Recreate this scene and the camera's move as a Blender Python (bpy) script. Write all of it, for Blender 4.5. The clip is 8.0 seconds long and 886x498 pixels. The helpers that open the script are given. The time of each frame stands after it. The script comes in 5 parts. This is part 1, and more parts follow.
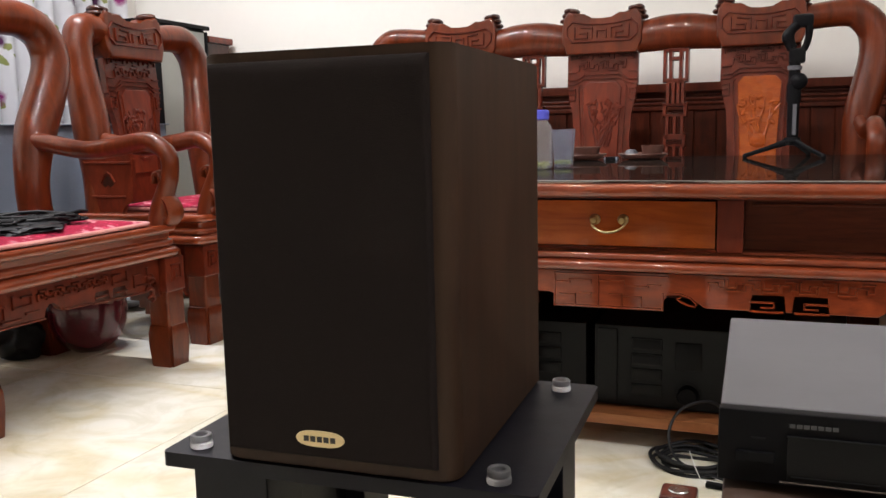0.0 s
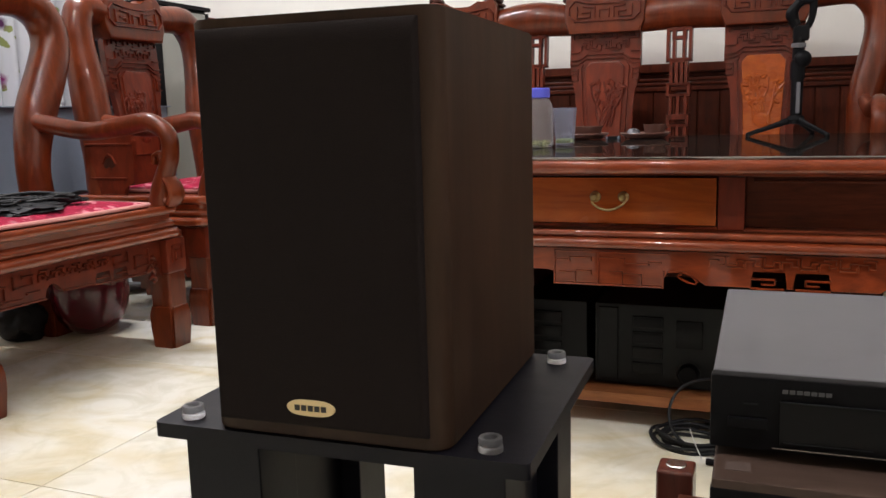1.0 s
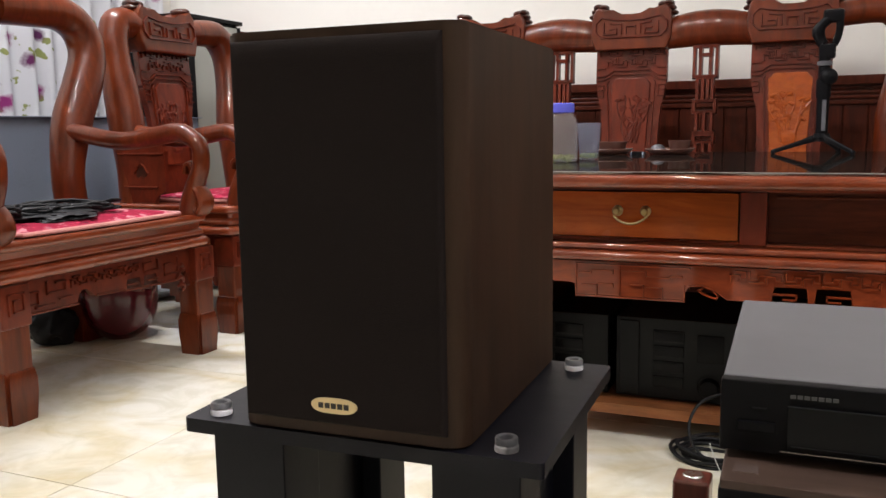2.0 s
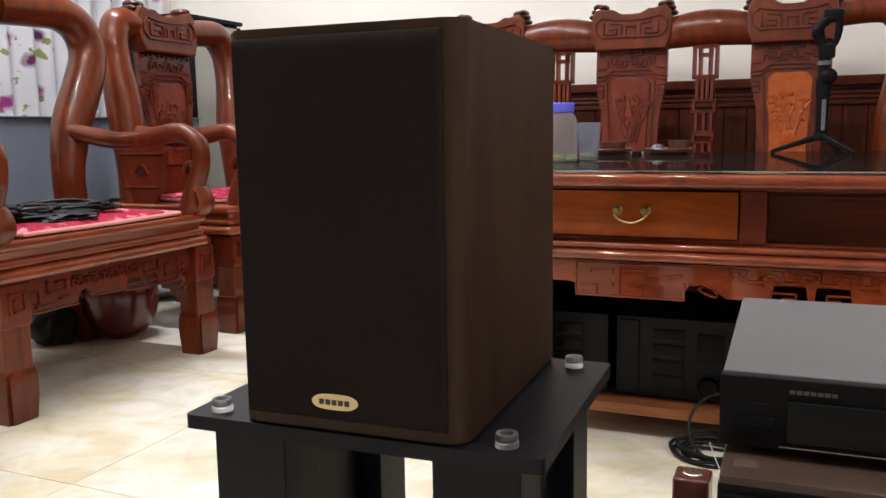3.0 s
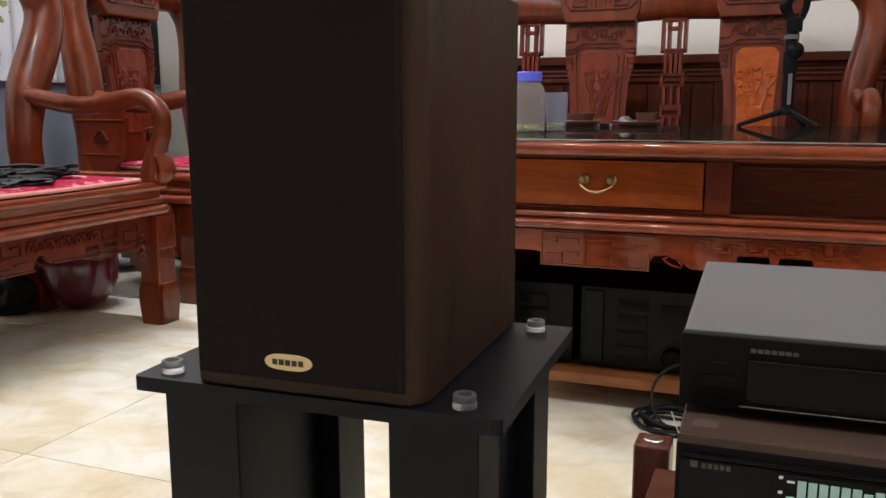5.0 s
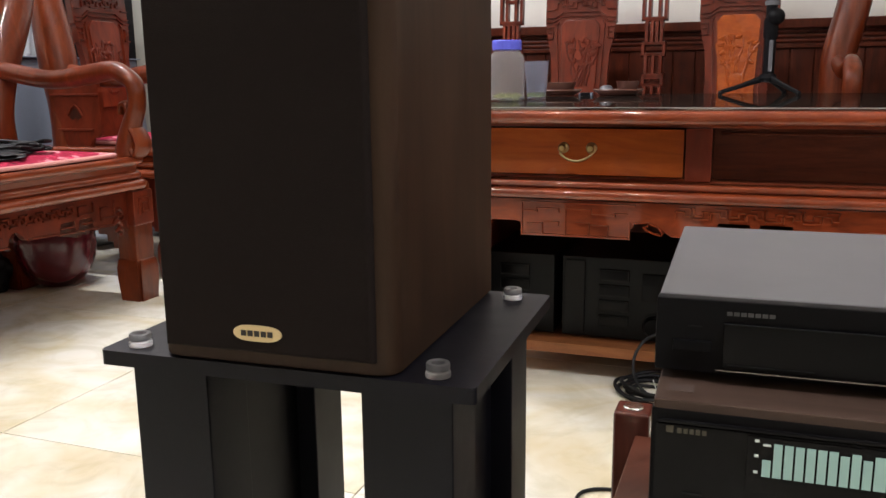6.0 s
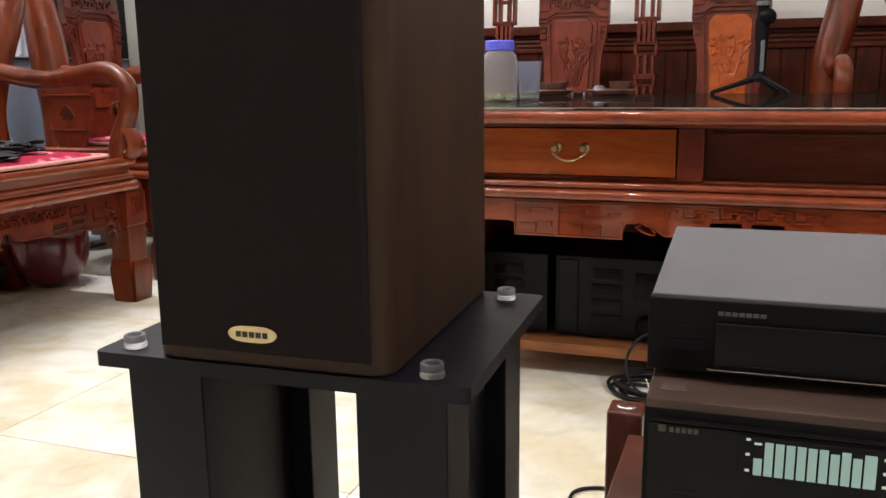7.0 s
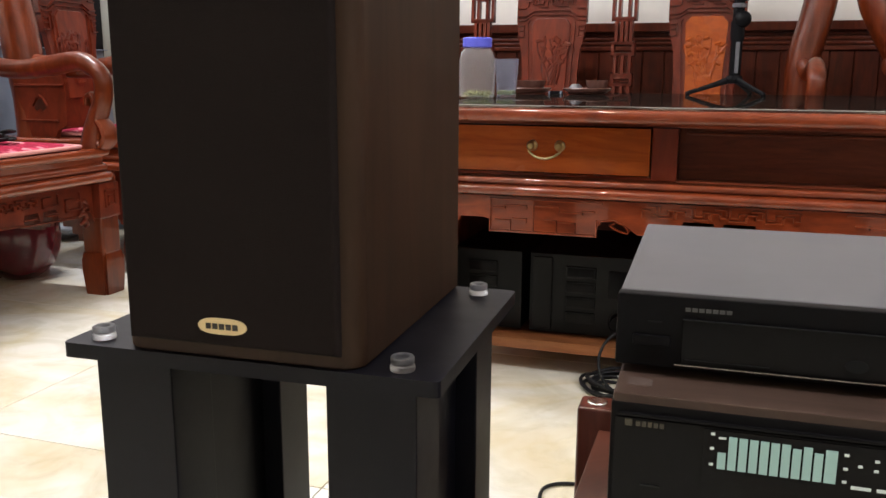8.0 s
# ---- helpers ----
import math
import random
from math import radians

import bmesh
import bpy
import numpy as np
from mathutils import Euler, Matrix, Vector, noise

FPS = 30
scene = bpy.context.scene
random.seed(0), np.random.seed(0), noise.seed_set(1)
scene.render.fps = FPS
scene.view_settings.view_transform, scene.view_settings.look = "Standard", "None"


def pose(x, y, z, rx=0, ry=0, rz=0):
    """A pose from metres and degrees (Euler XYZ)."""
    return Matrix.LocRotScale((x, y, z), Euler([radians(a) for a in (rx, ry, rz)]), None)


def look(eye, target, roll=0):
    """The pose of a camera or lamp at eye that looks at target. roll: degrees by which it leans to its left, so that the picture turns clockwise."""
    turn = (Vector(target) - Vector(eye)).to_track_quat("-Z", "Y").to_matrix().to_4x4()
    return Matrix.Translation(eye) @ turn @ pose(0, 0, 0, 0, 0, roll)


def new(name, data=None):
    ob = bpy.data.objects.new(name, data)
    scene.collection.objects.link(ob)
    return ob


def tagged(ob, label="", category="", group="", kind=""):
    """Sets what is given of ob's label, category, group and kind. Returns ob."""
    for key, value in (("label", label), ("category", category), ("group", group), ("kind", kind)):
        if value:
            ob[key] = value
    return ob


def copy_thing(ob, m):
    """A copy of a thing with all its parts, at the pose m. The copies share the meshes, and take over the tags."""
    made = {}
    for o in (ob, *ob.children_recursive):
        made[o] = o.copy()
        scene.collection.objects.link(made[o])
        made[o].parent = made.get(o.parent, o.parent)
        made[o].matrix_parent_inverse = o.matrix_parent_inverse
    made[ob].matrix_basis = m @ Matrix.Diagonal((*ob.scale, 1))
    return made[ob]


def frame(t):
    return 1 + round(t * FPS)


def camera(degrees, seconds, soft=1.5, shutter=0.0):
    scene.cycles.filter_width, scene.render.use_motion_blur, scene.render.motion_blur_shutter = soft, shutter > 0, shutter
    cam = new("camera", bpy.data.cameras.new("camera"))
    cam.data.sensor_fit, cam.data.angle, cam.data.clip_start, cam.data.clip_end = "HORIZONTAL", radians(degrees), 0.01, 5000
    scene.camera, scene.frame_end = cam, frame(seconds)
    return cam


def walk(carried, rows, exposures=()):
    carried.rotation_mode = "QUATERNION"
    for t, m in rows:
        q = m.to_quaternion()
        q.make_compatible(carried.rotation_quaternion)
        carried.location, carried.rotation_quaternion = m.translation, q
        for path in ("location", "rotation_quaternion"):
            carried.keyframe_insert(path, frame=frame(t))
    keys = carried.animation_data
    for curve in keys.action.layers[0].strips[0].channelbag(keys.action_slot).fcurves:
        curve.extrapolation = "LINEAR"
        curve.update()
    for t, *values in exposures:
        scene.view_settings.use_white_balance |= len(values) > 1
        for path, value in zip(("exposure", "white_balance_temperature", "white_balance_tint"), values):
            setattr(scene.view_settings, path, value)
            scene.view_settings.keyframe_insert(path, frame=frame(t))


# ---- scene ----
cam = camera(55.1, 8.0)
PATH = [
    (0, (0.153, -0.03, 0.754), (-0.567, 1.814, 0.472), -1.3),
    (0.5, (0.156, -0.016, 0.74), (-0.554, 1.828, 0.43), -1.1),
    (1, (0.162, -0.021, 0.738), (-0.568, 1.814, 0.421), -1.5),
    (1.5, (0.17, -0.037, 0.735), (-0.597, 1.785, 0.437), -1.5),
    (1.7, (0.175, -0.042, 0.735), (-0.603, 1.777, 0.445), -1.2),
    (2.8, (0.177, -0.049, 0.731), (-0.611, 1.768, 0.455), -0.6),
    (3, (0.177, -0.049, 0.731), (-0.609, 1.769, 0.451), -0.9),
    (3.5, (0.186, -0.04, 0.733), (-0.571, 1.789, 0.448), -1.2),
    (4, (0.184, -0.046, 0.733), (-0.557, 1.79, 0.449), -0.8),
    (4.5, (0.173, -0.041, 0.722), (-0.568, 1.792, 0.419), -0.1),
    (5, (0.178, -0.028, 0.711), (-0.537, 1.809, 0.375), -0.1),
    (5.2, (0.182, -0.02, 0.709), (-0.521, 1.819, 0.358), -0.2),
    (6.3, (0.183, -0.009, 0.7), (-0.488, 1.831, 0.297), -0.9),
    (6.5, (0.183, -0.011, 0.703), (-0.486, 1.83, 0.299), -1.1),
    (7, (0.184, -0.013, 0.703), (-0.48, 1.832, 0.306), -0.7),
    (7.5, (0.183, -0.013, 0.702), (-0.47, 1.836, 0.31), -0.0),
    (8, (0.189, -0.014, 0.701), (-0.423, 1.847, 0.297), 0.3),
]
walk(cam, [(t, look(eye, target, roll)) for t, eye, target, roll in PATH],
     exposures=[(0, 0.22), (0.5, 0.03), (1, 0.01), (1.5, 0.07), (3, 0.19), (3.5, 0.13), (4, 0.12), (4.5, 0.06), (5, 0.03), (6.5, 0.30), (8, 0.30)])

# ---- light ----
world = bpy.data.worlds.new("room_air")
scene.world = world
world.use_nodes = True
world.node_tree.nodes["Background"].inputs[0].default_value = (0.9, 0.95, 1.0, 1)
world.node_tree.nodes["Background"].inputs[1].default_value = 0.02


def area(name, place, size_x, size_y, watts, colour, target=None):
    data = bpy.data.lights.new(name, "AREA")
    data.shape, data.size, data.size_y, data.energy, data.color = "RECTANGLE", size_x, size_y, watts, colour
    ob = new(name, data)
    x, y, z = place
    ob.matrix_world = look(place, target) if target else pose(x, y, z)
    return ob


CEIL = 3.1
# two ceiling tubes and one lamp with twelve small bulbs
area("tube_glow", (1.70, 0.10, CEIL - 0.085), 1.3, 0.06, 48, (0.94, 0.925, 0.975))
area("tube_glow", (-2.2, 2.25, CEIL - 0.085), 1.3, 0.06, 79, (0.94, 0.925, 0.975))


# ---- materials ----
def material(name):
    m = bpy.data.materials.new(name)
    m.use_nodes = True
    return m, m.node_tree.nodes, m.node_tree.links, m.node_tree.nodes["Principled BSDF"]


def ramp(nodes, stops):
    r = nodes.new("ShaderNodeValToRGB")
    e = r.color_ramp.elements
    while len(e) < len(stops):
        e.new(0.5)
    for i, (p, c) in enumerate(stops):
        e[i].position, e[i].color = p, (*c, 1)
    return r


def coords(nodes, links, scale=(1, 1, 1), rot=(0, 0, 0), spread=True):
    tc, mp = nodes.new("ShaderNodeTexCoord"), nodes.new("ShaderNodeMapping")
    mp.inputs["Scale"].default_value, mp.inputs["Rotation"].default_value = scale, rot
    links.new(tc.outputs["Object"], mp.inputs["Vector"])
    if spread:
        oi, mul = nodes.new("ShaderNodeObjectInfo"), nodes.new("ShaderNodeMath")
        mul.operation = "MULTIPLY"
        mul.inputs[1].default_value = 13.0
        links.new(oi.outputs["Random"], mul.inputs[0])
        links.new(mul.outputs[0], mp.inputs["Location"])
    return mp


def noise_tex(nodes, links, vec, scale, detail=5.0, rough=0.6, dist=0.0):
    n = nodes.new("ShaderNodeTexNoise")
    n.inputs["Scale"].default_value, n.inputs["Detail"].default_value = scale, detail
    n.inputs["Roughness"].default_value, n.inputs["Distortion"].default_value = rough, dist
    links.new(vec.outputs[0], n.inputs["Vector"])
    return n


def mixed(nodes, links, kind, fac, a, b):
    mx = nodes.new("ShaderNodeMix")
    mx.data_type, mx.blend_type = "RGBA", kind
    for sock, v in ((0, fac), (6, a), (7, b)):
        if hasattr(v, "is_linked"):
            links.new(v, mx.inputs[sock])
        else:
            mx.inputs[sock].default_value = v if sock == 0 else (*v, 1)
    return mx.outputs[2]


def bump(nodes, links, bsdf, height, strength, dist):
    b = nodes.new("ShaderNodeBump")
    b.inputs["Strength"].default_value, b.inputs["Distance"].default_value = strength, dist
    links.new(height, b.inputs["Height"])
    links.new(b.outputs[0], bsdf.inputs["Normal"])


def wood(name, dark, mid, light, grain=(1, 1, 1), rough=0.3, coat=0.5, coat_rough=0.12, relief=0.12):
    m, n, l, b = material(name)
    vec = coords(n, l, grain)
    fibre = noise_tex(n, l, vec, 9.0, 8.0, 0.65, 0.8)
    cloud = noise_tex(n, l, coords(n, l), 4.0, 3.0, 0.5)
    r = ramp(n, [(0.30, dark), (0.52, mid), (0.75, light)])
    l.new(fibre.outputs["Fac"], r.inputs[0])
    tint = ramp(n, [(0.3, (0.72, 0.72, 0.72)), (0.7, (1.12, 1.1, 1.08))])
    l.new(cloud.outputs["Fac"], tint.inputs[0])
    l.new(mixed(n, l, "MULTIPLY", 1.0, r.outputs[0], tint.outputs[0]), b.inputs["Base Color"])
    rr = n.new("ShaderNodeMapRange")
    rr.inputs["To Min"].default_value, rr.inputs["To Max"].default_value = rough * 0.75, rough * 1.35
    l.new(cloud.outputs["Fac"], rr.inputs["Value"])
    l.new(rr.outputs[0], b.inputs["Roughness"])
    b.inputs["Coat Weight"].default_value, b.inputs["Coat Roughness"].default_value = coat, coat_rough
    b.inputs["Specular IOR Level"].default_value = 0.2
    bump(n, l, b, fibre.outputs["Fac"], relief, 0.002)
    return m


def plain(name, colour, rough=0.5, metal=0.0, vary=0.12, scale=40.0, relief=0.05, coat=0.0, gloss=0.5):
    m, n, l, b = material(name)
    b.inputs["Specular IOR Level"].default_value = gloss
    vec = coords(n, l)
    fine, big = noise_tex(n, l, vec, scale, 4.0), noise_tex(n, l, vec, scale * 0.08, 3.0)
    c = [tuple(max(0.0, v * (1 + s * vary)) for v in colour) for s in (-1, 1)]
    r = ramp(n, [(0.3, c[0]), (0.7, c[1])])
    both = n.new("ShaderNodeMath")
    both.operation = "ADD"
    both.use_clamp = True
    half = n.new("ShaderNodeMath")
    half.operation = "MULTIPLY"
    half.inputs[1].default_value = 0.5
    l.new(fine.outputs["Fac"], both.inputs[0])
    l.new(big.outputs["Fac"], both.inputs[1])
    l.new(both.outputs[0], half.inputs[0])
    l.new(half.outputs[0], r.inputs[0])
    l.new(r.outputs[0], b.inputs["Base Color"])
    rr = n.new("ShaderNodeMapRange")
    rr.inputs["To Min"].default_value, rr.inputs["To Max"].default_value = rough * 0.8, min(1.0, rough * 1.25)
    l.new(big.outputs["Fac"], rr.inputs["Value"])
    l.new(rr.outputs[0], b.inputs["Roughness"])
    b.inputs["Metallic"].default_value, b.inputs["Coat Weight"].default_value = metal, coat
    if relief:
        bump(n, l, b, fine.outputs["Fac"], relief, 0.002)
    return m


def glow(name, colour, strength):
    m, n, l, b = material(name)
    b.inputs["Base Color"].default_value = (*colour, 1)
    b.inputs["Emission Color"].default_value = (*colour, 1)
    b.inputs["Emission Strength"].default_value = strength
    return m


def glassy(name, colour, rough=0.03, ior=1.46):
    m, n, l, b = material(name)
    b.inputs["Base Color"].default_value = (*colour, 1)
    b.inputs["Roughness"].default_value, b.inputs["IOR"].default_value = rough, ior
    b.inputs["Transmission Weight"].default_value = 1.0
    return m


def marble():
    m, n, l, b = material("polished_cream_tile")
    vec = coords(n, l)
    cloud = noise_tex(n, l, vec, 2.6, 5.0, 0.55, 1.0)
    vein = noise_tex(n, l, vec, 1.5, 4.0, 0.5, 1.6)
    spot = noise_tex(n, l, vec, 7.0, 6.0, 0.6, 1.2)
    base = ramp(n, [(0.28, (0.70, 0.64, 0.49)), (0.44, (0.76, 0.73, 0.62)), (0.60, (0.80, 0.79, 0.73))])
    l.new(cloud.outputs["Fac"], base.inputs[0])
    line = ramp(n, [(0.40, (1, 1, 1)), (0.49, (0.92, 0.85, 0.69)), (0.58, (1, 1, 1))])
    l.new(vein.outputs["Fac"], line.inputs[0])
    grey = ramp(n, [(0.36, (0.84, 0.83, 0.77)), (0.55, (1, 1, 1))])
    l.new(spot.outputs["Fac"], grey.inputs[0])
    c = mixed(n, l, "MULTIPLY", 0.75, base.outputs[0], line.outputs[0])
    l.new(mixed(n, l, "MULTIPLY", 0.8, c, grey.outputs[0]), b.inputs["Base Color"])
    rr = n.new("ShaderNodeMapRange")
    rr.inputs["To Min"].default_value, rr.inputs["To Max"].default_value = 0.10, 0.22
    l.new(spot.outputs["Fac"], rr.inputs["Value"])
    l.new(rr.outputs[0], b.inputs["Roughness"])
    return m


def flowered(name, ground, petal, petal2, leaf, scale, cover):
    m, n, l, b = material(name)
    vec = coords(n, l)
    warp = noise_tex(n, l, vec, scale * 1.6, 3.0)
    add = n.new("ShaderNodeMix")
    add.data_type, add.blend_type = "RGBA", "LINEAR_LIGHT"
    add.inputs[0].default_value = 0.05
    l.new(vec.outputs[0], add.inputs[6])
    l.new(warp.outputs["Color"], add.inputs[7])
    cells = []
    for s in (scale, scale * 1.7):
        v = n.new("ShaderNodeTexVoronoi")
        v.inputs["Scale"].default_value = s
        l.new(add.outputs[2], v.inputs["Vector"])
        cells.append(v)
    f = ramp(n, [(cover * 0.55, (1, 1, 1)), (cover * 1.05, (0, 0, 0))])
    l.new(cells[0].outputs["Distance"], f.inputs[0])
    g = ramp(n, [(cover * 0.6, (1, 1, 1)), (cover * 0.75, (0, 0, 0))])
    l.new(cells[1].outputs["Distance"], g.inputs[0])
    pick = ramp(n, [(0.35, petal), (0.65, petal2)])
    l.new(cells[0].outputs["Color"], pick.inputs[0])
    c = mixed(n, l, "MIX", g.outputs[0], ground, leaf)
    l.new(mixed(n, l, "MIX", f.outputs[0], c, pick.outputs[0]), b.inputs["Base Color"])
    b.inputs["Roughness"].default_value = 0.85
    b.inputs["Sheen Weight"].default_value = 0.03
    b.inputs["Specular IOR Level"].default_value = 0.15
    weave = noise_tex(n, l, vec, 260.0, 2.0)
    bump(n, l, b, weave.outputs["Fac"], 0.25, 0.002)
    return m


ROSE = wood("polished_rosewood", (0.060, 0.0100, 0.0024), (0.118, 0.0194, 0.0038), (0.172, 0.0325, 0.0066), (2.2, 2.2, 0.4), 0.36, 0.42, 0.015, 0.02)
ROSE_Y = wood("polished_rosewood_long", (0.122, 0.0225, 0.0085), (0.215, 0.0385, 0.0120), (0.300, 0.0620, 0.0190), (1.2, 0.8, 4), 0.28, 0.90, 0.05, 0.05)
ROSE_CARVED = wood("carved_rosewood", (0.062, 0.0095, 0.0038), (0.124, 0.0175, 0.0064), (0.178, 0.0290, 0.0105), (2, 2, 1), 0.34, 0.5, 0.10, 0.15)
ROSE_SOFT = wood("soft_gloss_rosewood", (0.085, 0.0135, 0.0058), (0.155, 0.0230, 0.0088), (0.215, 0.0375, 0.0135), (3, 3, 0.5), 0.32, 0.5, 0.20, 0.08)
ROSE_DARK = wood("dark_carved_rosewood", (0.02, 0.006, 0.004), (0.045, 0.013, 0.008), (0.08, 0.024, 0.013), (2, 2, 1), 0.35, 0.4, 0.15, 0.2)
DRAWER = wood("orange_brown_drawer_and_sheen_wood", (0.245, 0.043, 0.0066), (0.355, 0.072, 0.011), (0.44, 0.104, 0.0175), (0.7, 2, 5), 0.25, 0.6, 0.08, 0.04)
# the open bay's shade is put into this wood's colour and low gloss
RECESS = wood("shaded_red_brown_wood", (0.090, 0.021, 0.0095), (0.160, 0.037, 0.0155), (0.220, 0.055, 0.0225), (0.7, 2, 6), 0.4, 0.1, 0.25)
WAINSCOT = wood("dark_wainscot_wood", (0.060, 0.012, 0.006), (0.110, 0.022, 0.009), (0.16, 0.036, 0.014), (4, 2, 0.7), 0.4, 0.2, 0.2)
VENEER = wood("dark_walnut_veneer", (0.024, 0.0122, 0.0066), (0.035, 0.0178, 0.0096), (0.047, 0.0240, 0.0130), (3, 3, 0.35), 0.52, 0.03, 0.25, 0.08)
PEG = wood("reddish_rack_wood", (0.055, 0.016, 0.010), (0.095, 0.030, 0.018), (0.135, 0.046, 0.028), (1, 0.6, 3), 0.32, 0.4, 0.15)
PEG_DARK = wood("dark_red_rack_wood", (0.045, 0.012, 0.008), (0.085, 0.022, 0.014), (0.125, 0.036, 0.022), (3, 3, 0.6), 0.3, 0.5, 0.12)
SHELF = wood("bare_orange_shelf_wood", (0.18, 0.06, 0.02), (0.30, 0.11, 0.04), (0.40, 0.17, 0.07), (0.6, 3, 4), 0.45, 0.2, 0.3)
BROWNTOP = wood("brown_vinyl_wood", (0.036, 0.021, 0.016), (0.058, 0.036, 0.028), (0.082, 0.052, 0.041), (0.5, 3, 3), 0.4, 0.1, 0.3, 0.05)
GRILLE = plain("dark_brown_grille_cloth", (0.0150, 0.0112, 0.0104), 0.9, 0, 0.2, 900, 0.3, 0.0, 0.06)
STAND = plain("satin_black_painted_board", (0.0060, 0.0058, 0.0092), 0.42, 0, 0.15, 120, 0.05, 0.0, 0.18)
BLACK = plain("black_plastic", (0.0058, 0.0056, 0.0064), 0.42, 0, 0.2, 90, 0.04, 0.0, 0.07)
GLOSSBLACK = plain("glossy_black_panel", (0.0055, 0.0053, 0.006), 0.16, 0, 0.15, 60, 0.0, 0.0, 0.11)
DULLBLACK = plain("dull_dark_grey_plastic", (0.0080, 0.0088, 0.0098), 0.5, 0, 0.2, 80, 0.05, 0.0, 0.2)
GREYTOP = plain("grey_painted_steel_cover", (0.112, 0.110, 0.122), 0.42, 0.2, 0.08, 30, 0.03)
BRASS = plain("aged_brass", (0.42, 0.32, 0.15), 0.32, 1.0, 0.15, 50, 0.05)
GOLD = plain("pale_gold_badge", (0.72, 0.56, 0.30), 0.32, 0.25, 0.05, 60, 0.0)
STEEL = plain("brushed_steel", (0.6, 0.58, 0.55), 0.25, 1.0, 0.1, 80, 0.03)
PRINT = plain("silver_print", (0.060, 0.060, 0.063), 0.5, 0.0, 0.05, 60, 0.0)
GOLDPRINT = plain("dull_gold_print", (0.050, 0.042, 0.026), 0.5, 0.0, 0.05, 60, 0.0)
INK = plain("black_print", (0.02, 0.016, 0.012), 0.5, 0, 0.05, 60, 0.0)
PLASTER = plain("cream_wall_paint", (0.82, 0.80, 0.745), 0.7, 0, 0.03, 25, 0.04)
WHITE = plain("white_ceiling_paint", (0.80, 0.79, 0.76), 0.75, 0, 0.03, 20, 0.04)
CLOTH_BLUE = plain("blue_grey_cloth", (0.16, 0.19, 0.245), 0.9, 0, 0.12, 150, 0.2)
CABLE = plain("black_rubber_cable", (0.007, 0.007, 0.008), 0.55, 0, 0.15, 60, 0.03, 0.0, 0.3)
WHITEWIRE = plain("white_wire", (0.6, 0.6, 0.58), 0.5, 0, 0.05, 60, 0.0)
REDPLASTIC = plain("dark_red_plastic", (0.105, 0.0045, 0.012), 0.22, 0, 0.15, 20, 0.01, 0.4)
PINK = plain("pink_cotton_piping", (0.62, 0.27, 0.25), 0.9, 0, 0.1, 200, 0.2)
CLAY = plain("brown_clay", (0.085, 0.032, 0.022), 0.35, 0, 0.15, 60, 0.05)
BLUECAP = plain("blue_violet_plastic", (0.10, 0.11, 0.62), 0.4, 0, 0.05, 60, 0.0)
GREYBAG = plain("pale_plastic_bag", (0.35, 0.38, 0.42), 0.4, 0, 0.2, 30, 0.15)
GROUT = plain("beige_grout", (0.22, 0.17, 0.11), 0.8, 0, 0.1, 120, 0.1)
MARBLE = marble()
CURTAIN = flowered("flowered_curtain_cloth", (0.78, 0.78, 0.80), (0.36, 0.05, 0.22), (0.10, 0.03, 0.09), (0.33, 0.36, 0.13), 6.8, 0.33)
MATCLOTH = flowered("red_flowered_cotton", (0.27, 0.006, 0.032), (0.60, 0.22, 0.25), (0.07, 0.002, 0.010), (0.48, 0.03, 0.08), 19.0, 0.40)
ACRYLIC = glassy("clear_acrylic", (0.60, 0.60, 0.62), 0.34, 1.32)
ACRYLIC.node_tree.nodes["Principled BSDF"].inputs["Transmission Weight"].default_value = 0.92
def dull_glass(name, colour, rough, share):
    m, n, l, b = material(name)
    d, g, x = n.new("ShaderNodeBsdfDiffuse"), n.new("ShaderNodeBsdfGlossy"), n.new("ShaderNodeMixShader")
    smear = noise_tex(n, l, coords(n, l), 9.0, 5.0)
    r = ramp(n, [(0.3, tuple(0.7 * c for c in colour)), (0.7, tuple(1.3 * c for c in colour))])
    l.new(smear.outputs["Fac"], r.inputs[0])
    l.new(r.outputs[0], d.inputs["Color"])
    g.inputs["Roughness"].default_value = rough
    x.inputs[0].default_value = share
    l.new(d.outputs[0], x.inputs[1])
    l.new(g.outputs[0], x.inputs[2])
    l.new(x.outputs[0], n["Material Output"].inputs["Surface"])
    return m


TABLEGLASS = dull_glass("dark_table_glass", (0.016, 0.013, 0.011), 0.025, 0.58)
STICKER = plain("worn_brown_sticker", (0.070, 0.045, 0.036), 0.6, 0, 0.25, 90, 0.05)
BOTTLE = glassy("cloudy_clear_plastic", (0.93, 0.94, 0.95), 0.25, 1.15)
BOTTLE.node_tree.nodes["Principled BSDF"].inputs["Transmission Weight"].default_value = 0.93
CUPBLUE = glassy("pale_blue_clear_plastic", (0.78, 0.83, 0.96), 0.2, 1.15)
CUPBLUE.node_tree.nodes["Principled BSDF"].inputs["Transmission Weight"].default_value = 0.92
TEAGREEN = plain("yellow_green_leaves", (0.30, 0.33, 0.06), 0.6, 0, 0.4, 60, 0.3)
SCREENGREY = plain("grey_glass_front", (0.32, 0.33, 0.30), 0.18, 0, 0.08, 8, 0.0)
BULB = glow("white_led_bulb", (1.0, 0.972, 0.955), 375.0)
BARGLOW = glow("pale_green_display_bar", (0.26, 0.40, 0.37), 0.24)
DOTGLOW = glow("pale_display_mark", (0.58, 0.64, 0.62), 0.12)


